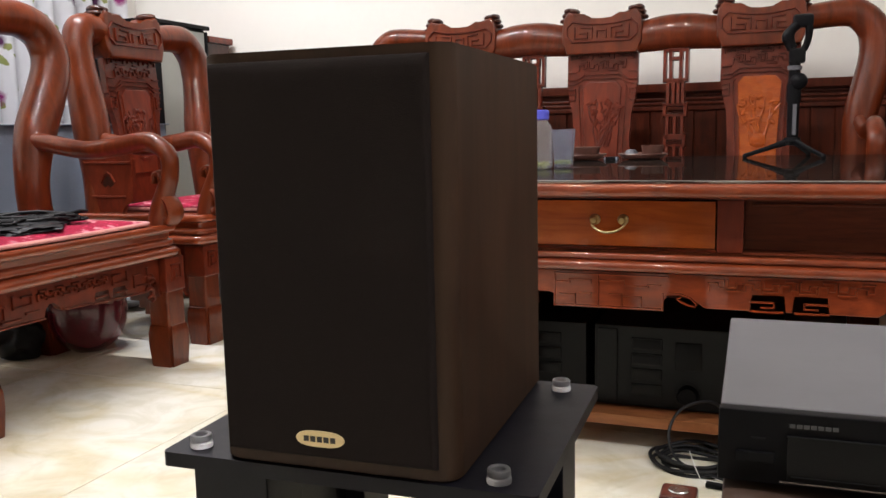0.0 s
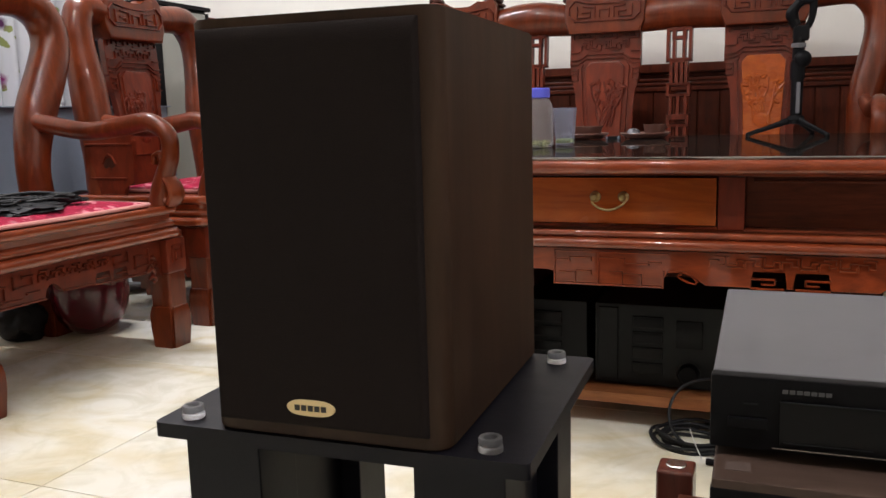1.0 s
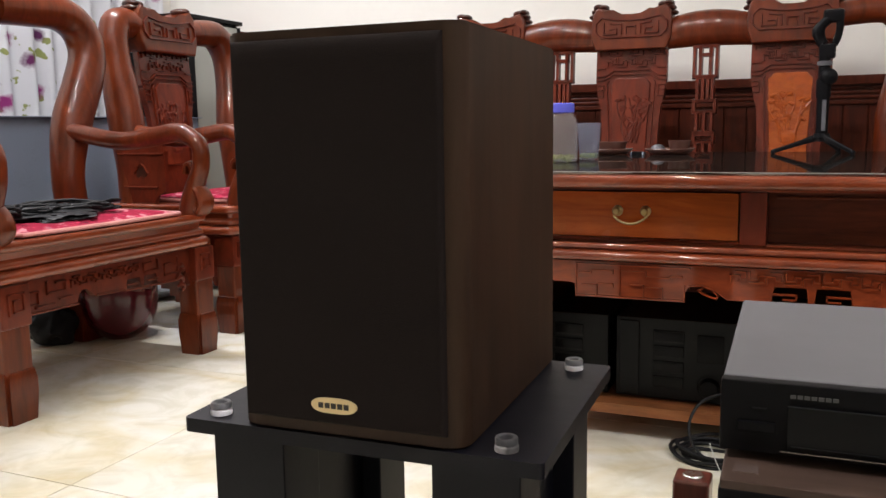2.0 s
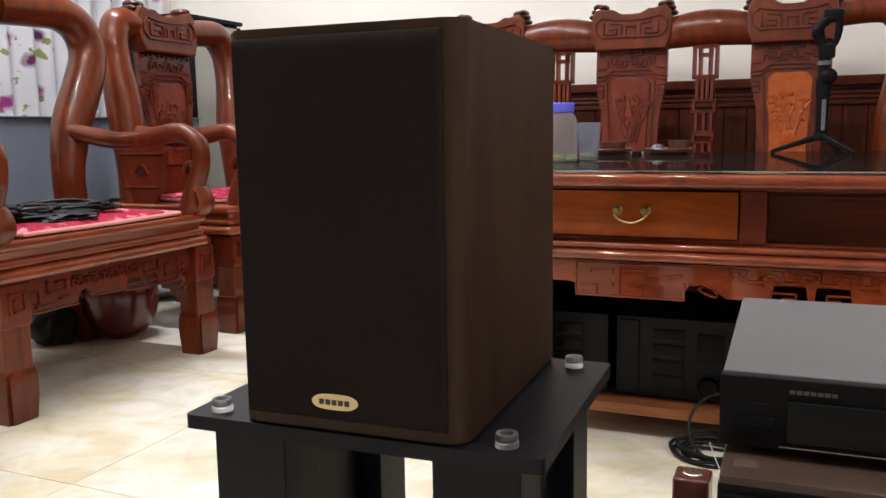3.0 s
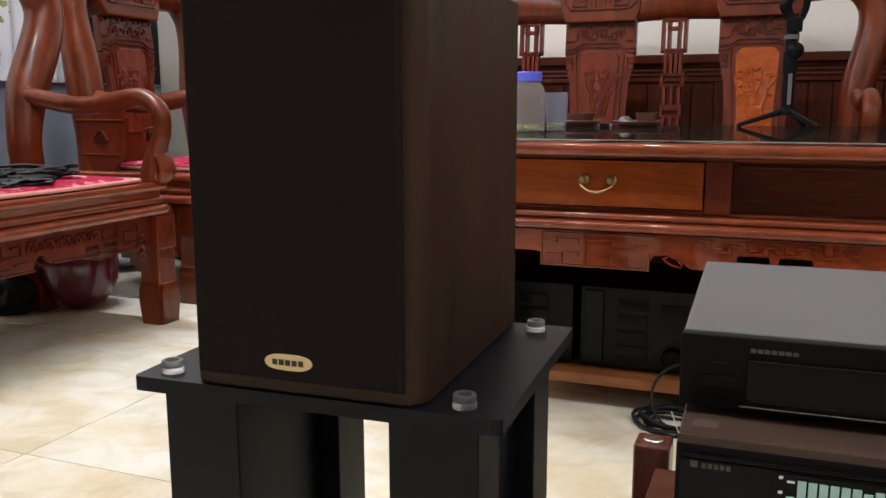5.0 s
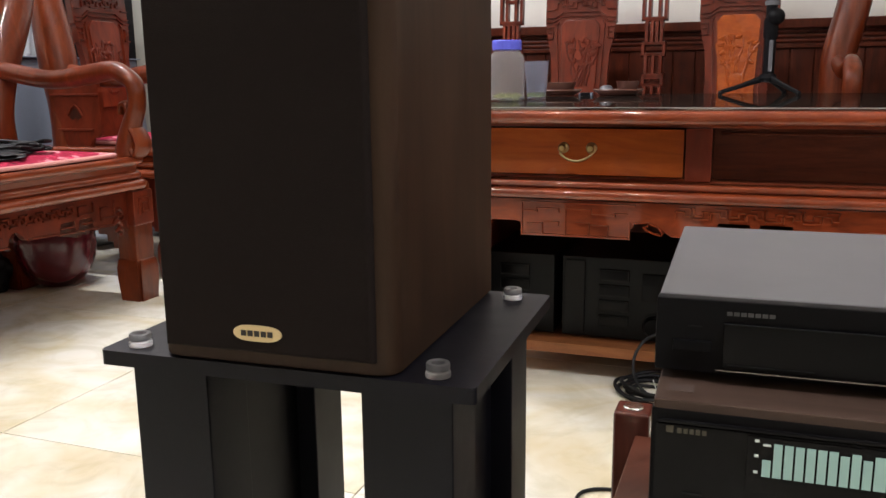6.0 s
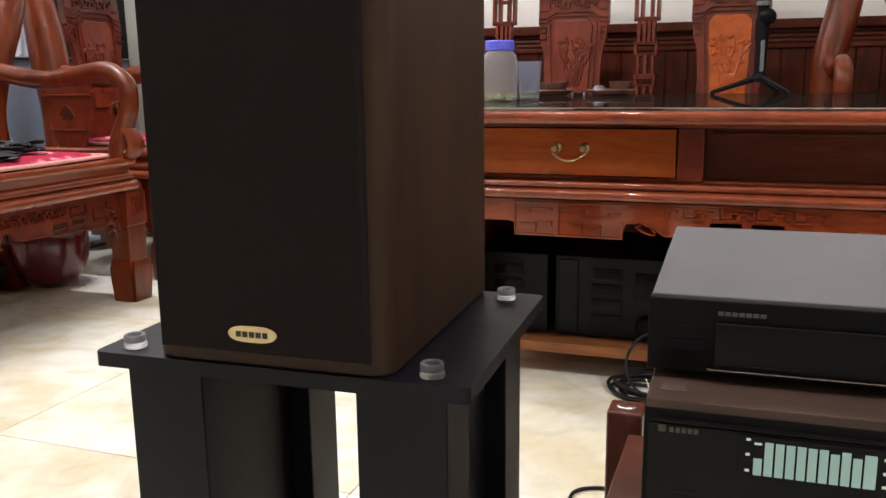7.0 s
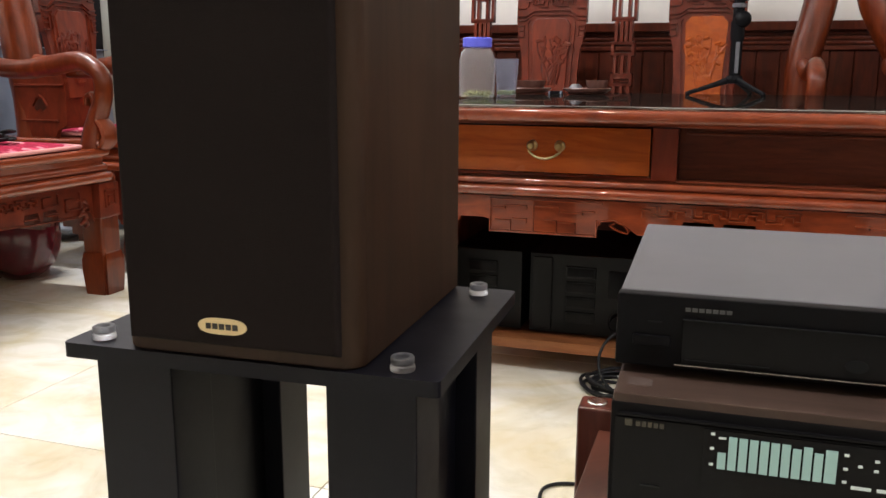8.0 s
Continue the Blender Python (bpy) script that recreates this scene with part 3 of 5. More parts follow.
def seat_set(name, label, category, hw, crests, bars, group, half=0.165, kind=0, panel_side=0, flare=0.0, thick=1.0, inset=0.045, forward=0.0, leg_shift=0.0, splat_shift=0.0, splat_half=0.145, post_shift=0.0, near_straight=False):
    s = thing(name, label, category, (0, 0, 0), 0, group)
    # legs with a heavier foot
    for x in (0.255, -0.255):
        for y in (-1, 1):
            cy = y * (hw - 0.057) + leg_shift
            leg = part("leg", box(x - 0.040, x + 0.040, cy - 0.042, cy + 0.042, 0.09, 0.385, 0.009, 3), ROSE, s)
            foot = moulded([(-0.004, 0.142), (0.003, 0.136), (0.008, 0.11), (0.008, 0.07), (0.003, 0.0)], x - 0.040, x + 0.040, cy - 0.042, cy + 0.042)
            bmesh.ops.bevel(foot, geom=[e for e in foot.edges if abs(e.verts[0].co.z - e.verts[1].co.z) > 0.005], offset=0.008, segments=2, affect="EDGES")
            part("foot", foot, ROSE, leg)
            if x > 0:
                head = part("leg_head", box(x - 0.042, x + 0.044, cy - 0.046, cy + 0.046, 0.248, 0.360, 0.006, 2), ROSE_CARVED, leg)
                face = lambda u, v, d, x=x: Vector((x + 0.044 + d, u, v))
                part("carving", strips([[(cy - 0.022, 0.285), (cy - 0.022, 0.335), (cy + 0.022, 0.335), (cy + 0.022, 0.290), (cy - 0.008, 0.290), (cy - 0.008, 0.318), (cy + 0.008, 0.318)]], 0.007, -0.001, 0.005, face), ROSE_CARVED, leg)
    part("seat", moulded([(-0.025, 0.470), *bead(0.0, 0.470, 0.0, 0.446, 0.006), (-0.016, 0.440), (-0.018, 0.424), *bead(-0.012, 0.420, -0.012, 0.398, 0.008), *bead(0.0, 0.395, 0.0, 0.366, 0.011), (-0.025, 0.359)], -0.30, 0.305, -hw, hw, 0.035), ROSE_Y, s)
    front = lambda u, v, d: Vector((0.27 + d, u, v))
    outline = apron_outline(-hw + 0.03, hw - 0.03, 0.225, 0.300, 0.360)
    if hw < 0.8:
        outline = [(-hw + 0.03, 0.360), (-hw + 0.03, 0.262), (-0.109, 0.262), (-0.106, 0.292), (-0.094, 0.304), (-0.078, 0.307), (-0.066, 0.300), (-0.056, 0.284), (-0.044, 0.275), (0.063, 0.270), (0.078, 0.270), (0.078, 0.304), (0.136, 0.304), (0.136, 0.268), (0.150, 0.268), (0.150, 0.304), (0.206, 0.304), (0.206, 0.264),
                   (0.285, 0.262), (0.300, 0.276), (0.312, 0.290), (0.330, 0.294), (0.344, 0.278), (0.352, 0.250), (0.368, 0.226), (hw - 0.03, 0.215), (hw - 0.03, 0.360)]
    a = part("apron", slab(outline, -0.02, 0.0, front, 0.003), ROSE_CARVED, s)
    lines = []
    seg = max(1, round(hw / 0.39))
    for q in range(seg):
        c = -hw + hw / seg * (2 * q + 1)
        lines += [[(c + u, v - 0.012) for u, v in line] for line in mirror_lines([[(-0.30, 0.35), (-0.30, 0.30), (-0.24, 0.30), (-0.24, 0.335), (-0.27, 0.335)], [(-0.21, 0.355), (-0.21, 0.325), (-0.15, 0.325), (-0.15, 0.35), (-0.18, 0.35)]])]
        lines += key_fret(c - 0.13, c + 0.13, 0.318, 0.343, 9)
    if hw < 0.8:
        # bars of the open fret, the curled edge and the low panel lines
        lines += [[(0.078, 0.286), (0.122, 0.286)], [(0.164, 0.286), (0.206, 0.286)], [(0.070, 0.270), (0.285, 0.264)], [(-0.040, 0.277), (0.060, 0.273)], [(-0.34, 0.268), (-0.112, 0.266)],
                  [(-0.30, 0.290), (-0.25, 0.290), (-0.25, 0.281), (-0.19, 0.281)], [(-0.17, 0.292), (-0.13, 0.292)], [(0.290, 0.268), (0.302, 0.284), (0.318, 0.295), (0.334, 0.292), (0.340, 0.280), (0.330, 0.276)]]
    part("carving", strips(lines, 0.007, -0.002, 0.006, front), ROSE_CARVED, a)
    for y in (-1, 1):
        to = lambda u, v, d, y=y: Vector((u, y * (hw - 0.03 + d), v))
        # side aprons are made extra deep to shade the floor under the seat
        b = part("apron", slab(apron_outline(-0.22, 0.22, 0.17, 0.225, 0.360), -0.02, 0.0, to, 0.003), ROSE_CARVED, s)
        part("carving", strips(key_fret(-0.15, 0.15, 0.313, 0.343, 7), 0.007, -0.002, 0.006, to), ROSE_CARVED, b)
        # carved brackets beside the front legs, with curled ends
        bm = bmesh.new()
        for k, (dy, z, r) in enumerate(((0.075, 0.30, 0.013), (0.095, 0.28, 0.011), (0.08, 0.262, 0.012), (0.10, 0.305, 0.010), (0.075, 0.238, 0.010))):
            cy = y * (hw - 0.03 - dy)
            sweep([(0.262, cy - y * 0.014, z, r * 0.5, r * 0.5), (0.268, cy, z + 0.010, r * 0.6, r * 0.6), (0.266, cy + y * 0.014, z - 0.004, r * 0.6, r * 0.6), (0.262, cy + y * 0.004, z - 0.014, r * 0.5, r * 0.5)], 4, 8, bm)
        part("bracket", bm, ROSE_CARVED, s)
    # unseen board, added to keep light from behind out under the seat
    part("back_apron", box(-0.285, -0.268, -hw + 0.05, hw - 0.05, 0.17, 0.36, 0.003), ROSE_CARVED, s)
    if hw > 0.8:
        # board in darker wood that puts the shade under the bench into its colour
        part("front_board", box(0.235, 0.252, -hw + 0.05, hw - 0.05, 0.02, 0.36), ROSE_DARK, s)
    # posts that swing outwards and bend over into the top rail
    to = back_place(-0.235, -0.30)
    ends = [c for c in crests]
    for y in (-1, 1):
        h = hw - inset
        inner = (ends[-1] if y > 0 else -ends[0]) + half - 0.02
        pts = [(-0.235, h - 0.003, 0.44, 0.062, 0.060), (-0.245, h - 0.012, 0.60, 0.058, 0.058), (-0.258, h - 0.004, 0.76, 0.056, 0.056), (-0.272, h + 0.026, 0.90, 0.054, 0.056),
               (-0.285, h + 0.044, 1.00, 0.052, 0.056), (-0.292, h + 0.036, 1.085, 0.052, 0.056), (-0.297, h - 0.012, 1.148, 0.052, 0.052), (-0.298, h - 0.075, 1.165, 0.050, 0.048), (-0.298, min(inner, h - 0.12), 1.152, 0.050, 0.044)]
        if near_straight and y < 0:
            pts = [(-0.235, h, 0.44, 0.060, 0.060), (-0.245, h - 0.010, 0.60, 0.058, 0.058), (-0.258, h - 0.012, 0.76, 0.056, 0.056), (-0.272, h - 0.014, 0.90, 0.054, 0.054),
                   (-0.285, h - 0.016, 1.00, 0.047, 0.048), (-0.292, h - 0.020, 1.085, 0.045, 0.047), (-0.297, h - 0.045, 1.148, 0.047, 0.047), (-0.298, h - 0.085, 1.160, 0.050, 0.048), (-0.298, min(inner, h - 0.12), 1.150, 0.050, 0.044)]
        if flare > 0:
            pts = [(-0.235, h - 0.058, 0.44, 0.056, 0.056), (-0.243, h - 0.062, 0.60, 0.056, 0.056), (-0.256, h - 0.02, 0.76, 0.058, 0.058), (-0.270, h + 0.055, 0.90, 0.058, 0.058), (-0.282, h + 0.098, 0.99, 0.056, 0.056),
                   (-0.290, h + 0.100, 1.06, 0.055, 0.055), (-0.295, h + 0.062, 1.12, 0.054, 0.054), (-0.298, h - 0.010, 1.150, 0.054, 0.052), (-0.298, h - 0.10, 1.150, 0.052, 0.050), (-0.298, min(inner, h - 0.18), 1.140, 0.050, 0.046)]
        part("post", sweep([(x + forward * (1.2 - z) / 0.75, post_shift + y * (v + min(flare, 0.0) * min(1.45, max(-0.9, -0.9 + 2.35 * (z - 0.58) / 0.42)) * (1.0 if v > h - 0.1 else 0.0)), z, a1 * thick * (0.95 if z < 0.65 else 1.1), b1 * thick * (0.95 if z < 0.65 else 1.1)) for x, v, z, a1, b1 in pts], 6, 20), ROSE, s)
        arm = [(-0.25, h - 0.01, 0.775, 0.020, 0.022), (-0.17, h - 0.006, 0.758, 0.026, 0.030), (0.0, h - 0.004, 0.732, 0.026, 0.030), (0.14, h, 0.745, 0.026, 0.032), (0.24, h, 0.758, 0.028, 0.030), (0.292, h, 0.738, 0.030, 0.028),
               (0.322, h, 0.685, 0.030, 0.026), (0.322, h, 0.625, 0.030, 0.026), (0.300, h, 0.572, 0.032, 0.030), (0.285, h, 0.525, 0.038, 0.036), (0.272, h, 0.468, 0.042, 0.040)]
        armo = part("arm", sweep([(x, y * v, z - (0.024 if z > 0.7 else 0.0), a1, b1) for x, v, z, a1, b1 in arm], 5, 16), ROSE, s)
        curl = [(0.30, h, 0.56, 0.016, 0.030), (0.322, h, 0.54, 0.018, 0.034), (0.335, h, 0.505, 0.018, 0.036), (0.318, h, 0.478, 0.016, 0.034), (0.305, h, 0.490, 0.014, 0.030), (0.308, h, 0.515, 0.010, 0.026)]
        part("curl", sweep([(x, y * v, z, a1, b1) for x, v, z, a1, b1 in curl], 5, 12), ROSE, armo)
        knot = [(0.262, h, 0.60, 0.010, 0.018), (0.268, h, 0.625, 0.012, 0.020), (0.286, h, 0.63, 0.012, 0.020), (0.292, h, 0.605, 0.012, 0.020), (0.30, h, 0.575, 0.012, 0.018)]
        part("knot", sweep([(x, y * v, z, a1, b1) for x, v, z, a1, b1 in knot], 4, 10), ROSE, armo)
    for a1, b1 in zip(crests, crests[1:]):
        m = (a1 + b1) / 2
        part("rail", sweep([(-0.298, a1 + half - 0.03, 1.112, 0.052, 0.062), (-0.298, m - 0.06, 1.128, 0.056, 0.073), (-0.298, m + 0.06, 1.128, 0.056, 0.073), (-0.298, b1 - half + 0.03, 1.112, 0.052, 0.062)], 6, 18), ROSE, s)
    for k, c in enumerate(crests):
        crest(c, to, s, half)
        splat(c + splat_shift, to, s, 0.147 * half / 0.165 if hw > 0.8 else splat_half, kind + k)
    for c in bars:
        lattice(c, to, s)
    if panel_side:
        pl = lambda u, v, d: Vector((u, panel_side * (hw - 0.035 + d), v))
        o = part("side_panel", slab([(-0.216, 0.47), (-0.224, 0.50), (-0.240, 0.51), (-0.240, 0.665), (-0.232, 0.68), (-0.240, 0.725), (-0.012, 0.725), (-0.020, 0.68), (-0.010, 0.665), (-0.014, 0.51), (-0.055, 0.50), (-0.065, 0.47)], -0.018, 0.0, pl, 0.004), ROSE_CARVED, s)
        part("carving", strips([[(-0.155, 0.585), (-0.140, 0.610), (-0.125, 0.618), (-0.110, 0.610), (-0.095, 0.585)], [(-0.23, 0.655), (-0.02, 0.655)], [(-0.21, 0.53), (-0.05, 0.53)]], 0.008, -0.002, 0.006, pl), ROSE_CARVED, o)
        # no real opening: a dark patch paints the shade inside the flower cut-out
        part("hollow", slab([(-0.150, 0.572), (-0.146, 0.590), (-0.134, 0.604), (-0.118, 0.606), (-0.104, 0.592), (-0.098, 0.574), (-0.112, 0.566), (-0.126, 0.572), (-0.140, 0.564)][::-1], -0.002, 0.0012, pl), ROSE_DARK, o, "dark flower-shaped patch standing for the shade in a cut-out")
    return s


chair = seat_set("armchair", "polished red-brown carved rosewood armchair with a red seat mat", "armchair", 0.425, [-0.03], [], "carved rosewood armchairs", 0.165, 1, 0, 0.062, 1.05, leg_shift=0.036, post_shift=0.050)
chair.matrix_world = pose(-1.95, 1.79, 0)
chair_two = seat_set("armchair", "polished red-brown carved rosewood armchair with carved splat", "armchair", 0.42, [-0.05], [], "carved rosewood armchairs", 0.165, 1, -1, 0.0, 1.1, 0.085, 0.03, near_straight=True)
chair_two.matrix_world = pose(-2.015, 2.84, 0)
copy_thing(chair, pose(1.13, 3.42, 0, 0, 0, -90))
sofa = seat_set("carved_bench", "long polished rosewood bench with three carved back panels", "bench", 1.065, [-0.63, 0.010, 0.645], [-0.297, 0.315], "", 0.164, 3)
sofa.matrix_world = pose(-0.555, 3.42, 0, 0, 0, -90)


def seat_mat(x, y, w, d, seed):
    t = thing("seat_mat", "red flowered cotton seat mat with pale pink edge", "seat mat", (x, y, 0.4725), 0, "seat mats")
    bm = bmesh.new()
    nx, ny = 26, 34
    grid = {}
    for layer in (0, 1):
        for i in range(nx + 1):
            for k in range(ny + 1):
                u, v = 2 * i / nx - 1, 2 * k / ny - 1
                edge = max(abs(u), abs(v))
                puff = 0.005 + 0.019 * (1 - edge ** 6) + 0.010 * noise.noise((u * 4 + seed, v * 5, 0)) * (1 - edge ** 4)
                rx, ry = d / 2 * u * math.sqrt(1 - 0.10 * v * v), w / 2 * v * math.sqrt(1 - 0.10 * u * u)
                grid[layer, i, k] = bm.verts.new((rx, ry, puff if layer else 0.0))
    for layer in (0, 1):
        for i in range(nx):
            for k in range(ny):
                bm.faces.new([grid[layer, i, k], grid[layer, i + 1, k], grid[layer, i + 1, k + 1], grid[layer, i, k + 1]])
    rim = [(i, 0) for i in range(nx)] + [(nx, k) for k in range(ny)] + [(i, ny) for i in range(nx, 0, -1)] + [(0, k) for k in range(ny, 0, -1)]
    for a, b in zip(rim, rim[1:] + rim[:1]):
        bm.faces.new([grid[0, *a], grid[0, *b], grid[1, *b], grid[1, *a]])
    edge = [tuple(grid[1, *r].co + Vector((0, 0, 0.0015))) + (0.0065,) for r in rim[::2]]
    part("cushion", bm, MATCLOTH, t)
    part("piping", sweep(edge + edge[:1], 2, 8), PINK, t)


seat_mat(-1.90, 1.80, 0.62, 0.50, 1)
seat_mat(-1.965, 2.84, 0.64, 0.50, 5)


def cable_heap(x, y, z):
    t = thing("black_cable_bundle", "loose bundle of black cables lying on the seat mat", "cable", (x, y, z))
    rnd = random.Random(3)
    for n in range(9):
        pts = []
        for k in range(26):
            a = k * 0.62 + n
            pts.append((0.10 * math.cos(a) * rnd.uniform(0.6, 1.1), 0.20 * math.sin(a * 0.5 + n) * rnd.uniform(0.7, 1.0), 0.010 + 0.004 * n + rnd.uniform(0, 0.010), 0.0042))
        part("strand", sweep(pts, 3, 8), CABLE, t)
    part("adapter", box(-0.05, 0.05, -0.03, 0.09, 0.0, 0.04, 0.008), BLACK, t)


cable_heap(-1.86, 1.76, 0.486)


def red_pot():
    t = thing("plastic_basin", "dark red rounded plastic basin standing under the armchair", "basin", (-2.11, 2.27, 0))
    part("bowl", lathe([(0, 0), (0.055, 0.0), (0.062, 0.006), (0.088, 0.022), (0.115, 0.055), (0.130, 0.095), (0.136, 0.14), (0.134, 0.185), (0.128, 0.20), (0.122, 0.195), (0.128, 0.14), (0.120, 0.09), (0.08, 0.024), (0, 0.012)], 44), REDPLASTIC, t)
    part("rim", lathe([(0.127, 0.194), (0.138, 0.198), (0.138, 0.208), (0.126, 0.210)], 44), REDPLASTIC, t)


red_pot()


def crumpled(name, label, category, at, size, mat, seed):
    t = thing(name, label, category, at)
    bm = bmesh.new()
    bmesh.ops.create_icosphere(bm, subdivisions=4, radius=1.0)
    for v in bm.verts:
        n = noise.noise(v.co * 1.7 + Vector((seed, 0, 0))) + 0.6 * noise.noise(v.co * 4.5 + Vector((0, seed, 0)))
        c = v.co * (1 + 0.35 * n)
        v.co = Vector((c.x * size[0], c.y * size[1], max(0, (c.z + 0.75) * size[2])))
    part("bag_skin", bm, mat, t, "", 60)


crumpled("black_pouch", "flat crumpled black cloth pouch lying on the seat mat", "pouch", (-1.80, 1.74, 0.4895), (0.09, 0.13, 0.016), CABLE, 4)
crumpled("black_bag", "crumpled black bag standing beside the red basin", "bag", (-2.27, 2.13, 0), (0.085, 0.10, 0.085), CABLE, 11)
crumpled("plastic_bag", "crumpled pale blue-grey plastic bag on the floor", "bag", (-2.55, 2.92, 0), (0.16, 0.20, 0.08), GREYBAG, 2)
crumpled("plastic_bag", "crumpled blue-grey bag lying behind the chair", "bag", (-2.35, 3.25, 0), (0.14, 0.14, 0.10), CLOTH_BLUE, 7)


# ---- behind the chairs ----
def draped_table():
    t = thing("draped_box", "low table covered with a hanging blue-grey cloth", "covered table", (-2.93, 2.85, 0))
    bm = bmesh.new()
    n, rows = 96, 14
    rings = []
    for r in range(rows + 1):
        z = 0.80 * (1 - r / rows)
        ring = []
        for k in range(n):
            a = 2 * math.pi * k / n
            cx, cy = math.cos(a), math.sin(a)
            q = max(abs(cx), abs(cy))
            fold = (r / rows) * (0.050 * math.sin(a * 11 + 0.9 * math.sin(a * 3)) + 0.012 * math.sin(a * 29)) + (r / rows) * 0.05
            ring.append(bm.verts.new(((0.27 + fold) * cx / q, (0.58 + fold) * cy / q, z + 0.004 * math.sin(a * 9))))
        rings.append(ring)
    for a, b in zip(rings, rings[1:]):
        for k in range(n):
            bm.faces.new((a[k], a[(k + 1) % n], b[(k + 1) % n], b[k]))
    bm.faces.new(rings[0])
    bm.faces.new(rings[-1][::-1])
    part("cloth", bm, CLOTH_BLUE, t, "", 60)
    part("top_cloth", box(-0.285, 0.285, -0.60, 0.60, 0.801, 0.806, 0.002), CLOTH_BLUE, t, "second cloth sheet laid over the top")


draped_table()


def curtain():
    t = thing("window_curtain", "white curtain printed with purple flowers and green leaves", "curtain", (-3.28, 2.95, 0), 0, "", "structure")
    bm = bmesh.new()
    n, rows = 150, 10
    cols = []
    for k in range(n + 1):
        y = -0.95 + 1.9 * k / n
        x = 0.035 * math.sin(y * 48) + 0.012 * math.sin(y * 21 + 1)
        cols.append([bm.verts.new((x * (1 - 0.25 * r / rows), y, 0.12 + 2.38 * r / rows)) for r in range(rows + 1)])
    for a, b in zip(cols, cols[1:]):
        for r in range(rows):
            bm.faces.new((a[r], b[r], b[r + 1], a[r + 1]))
    bmesh.ops.solidify(bm, geom=bm.faces[:], thickness=0.003)
    part("curtain_cloth", bm, CURTAIN, t, "", 80)
    part("curtain_rod", sweep([(0, -1.05, 2.52, 0.013), (0, 0, 2.52, 0.013), (0, 1.05, 2.52, 0.013)], 3, 12), STEEL, t)


curtain()


def glass_cabinet():
    t = thing("glass_front_cabinet", "black framed cabinet with a plain grey glass front", "cabinet", (-2.72, 3.66, 0))
    part("body", box(-0.40, -0.004, -0.235, 0.22, 0, 1.30, 0.004), BLACK, t)
    part("top", box(-0.41, 0.02, -0.25, 0.24, 1.30, 1.322, 0.005), GLOSSBLACK, t)
    door = part("door", box(-0.004, 0.010, -0.17, 0.20, 0.06, 1.285, 0.002), SCREENGREY, t, "grey glass door")
    for y0, y1 in ((-0.235, -0.17), (0.20, 0.22)):
        part("stile", box(-0.002, 0.018, y0, y1, 0.06, 1.29, 0.003), BLACK, door)
    w = thing("wooden_cabinet", "low dark brown wooden cabinet beside the wall", "cabinet", (-2.72, 4.0, 0))
    part("body", box(-0.40, 0.0, -0.10, 0.10, 0, 1.24, 0.004), ROSE_DARK, w)
    part("top", box(-0.41, 0.015, -0.105, 0.115, 1.24, 1.275, 0.005), ROSE_CARVED, w)


glass_cabinet()


# ---- table ----
TX0, TX1, TY0, TY1, TZ = -0.47, 0.85, 1.742, 3.06, 0.638


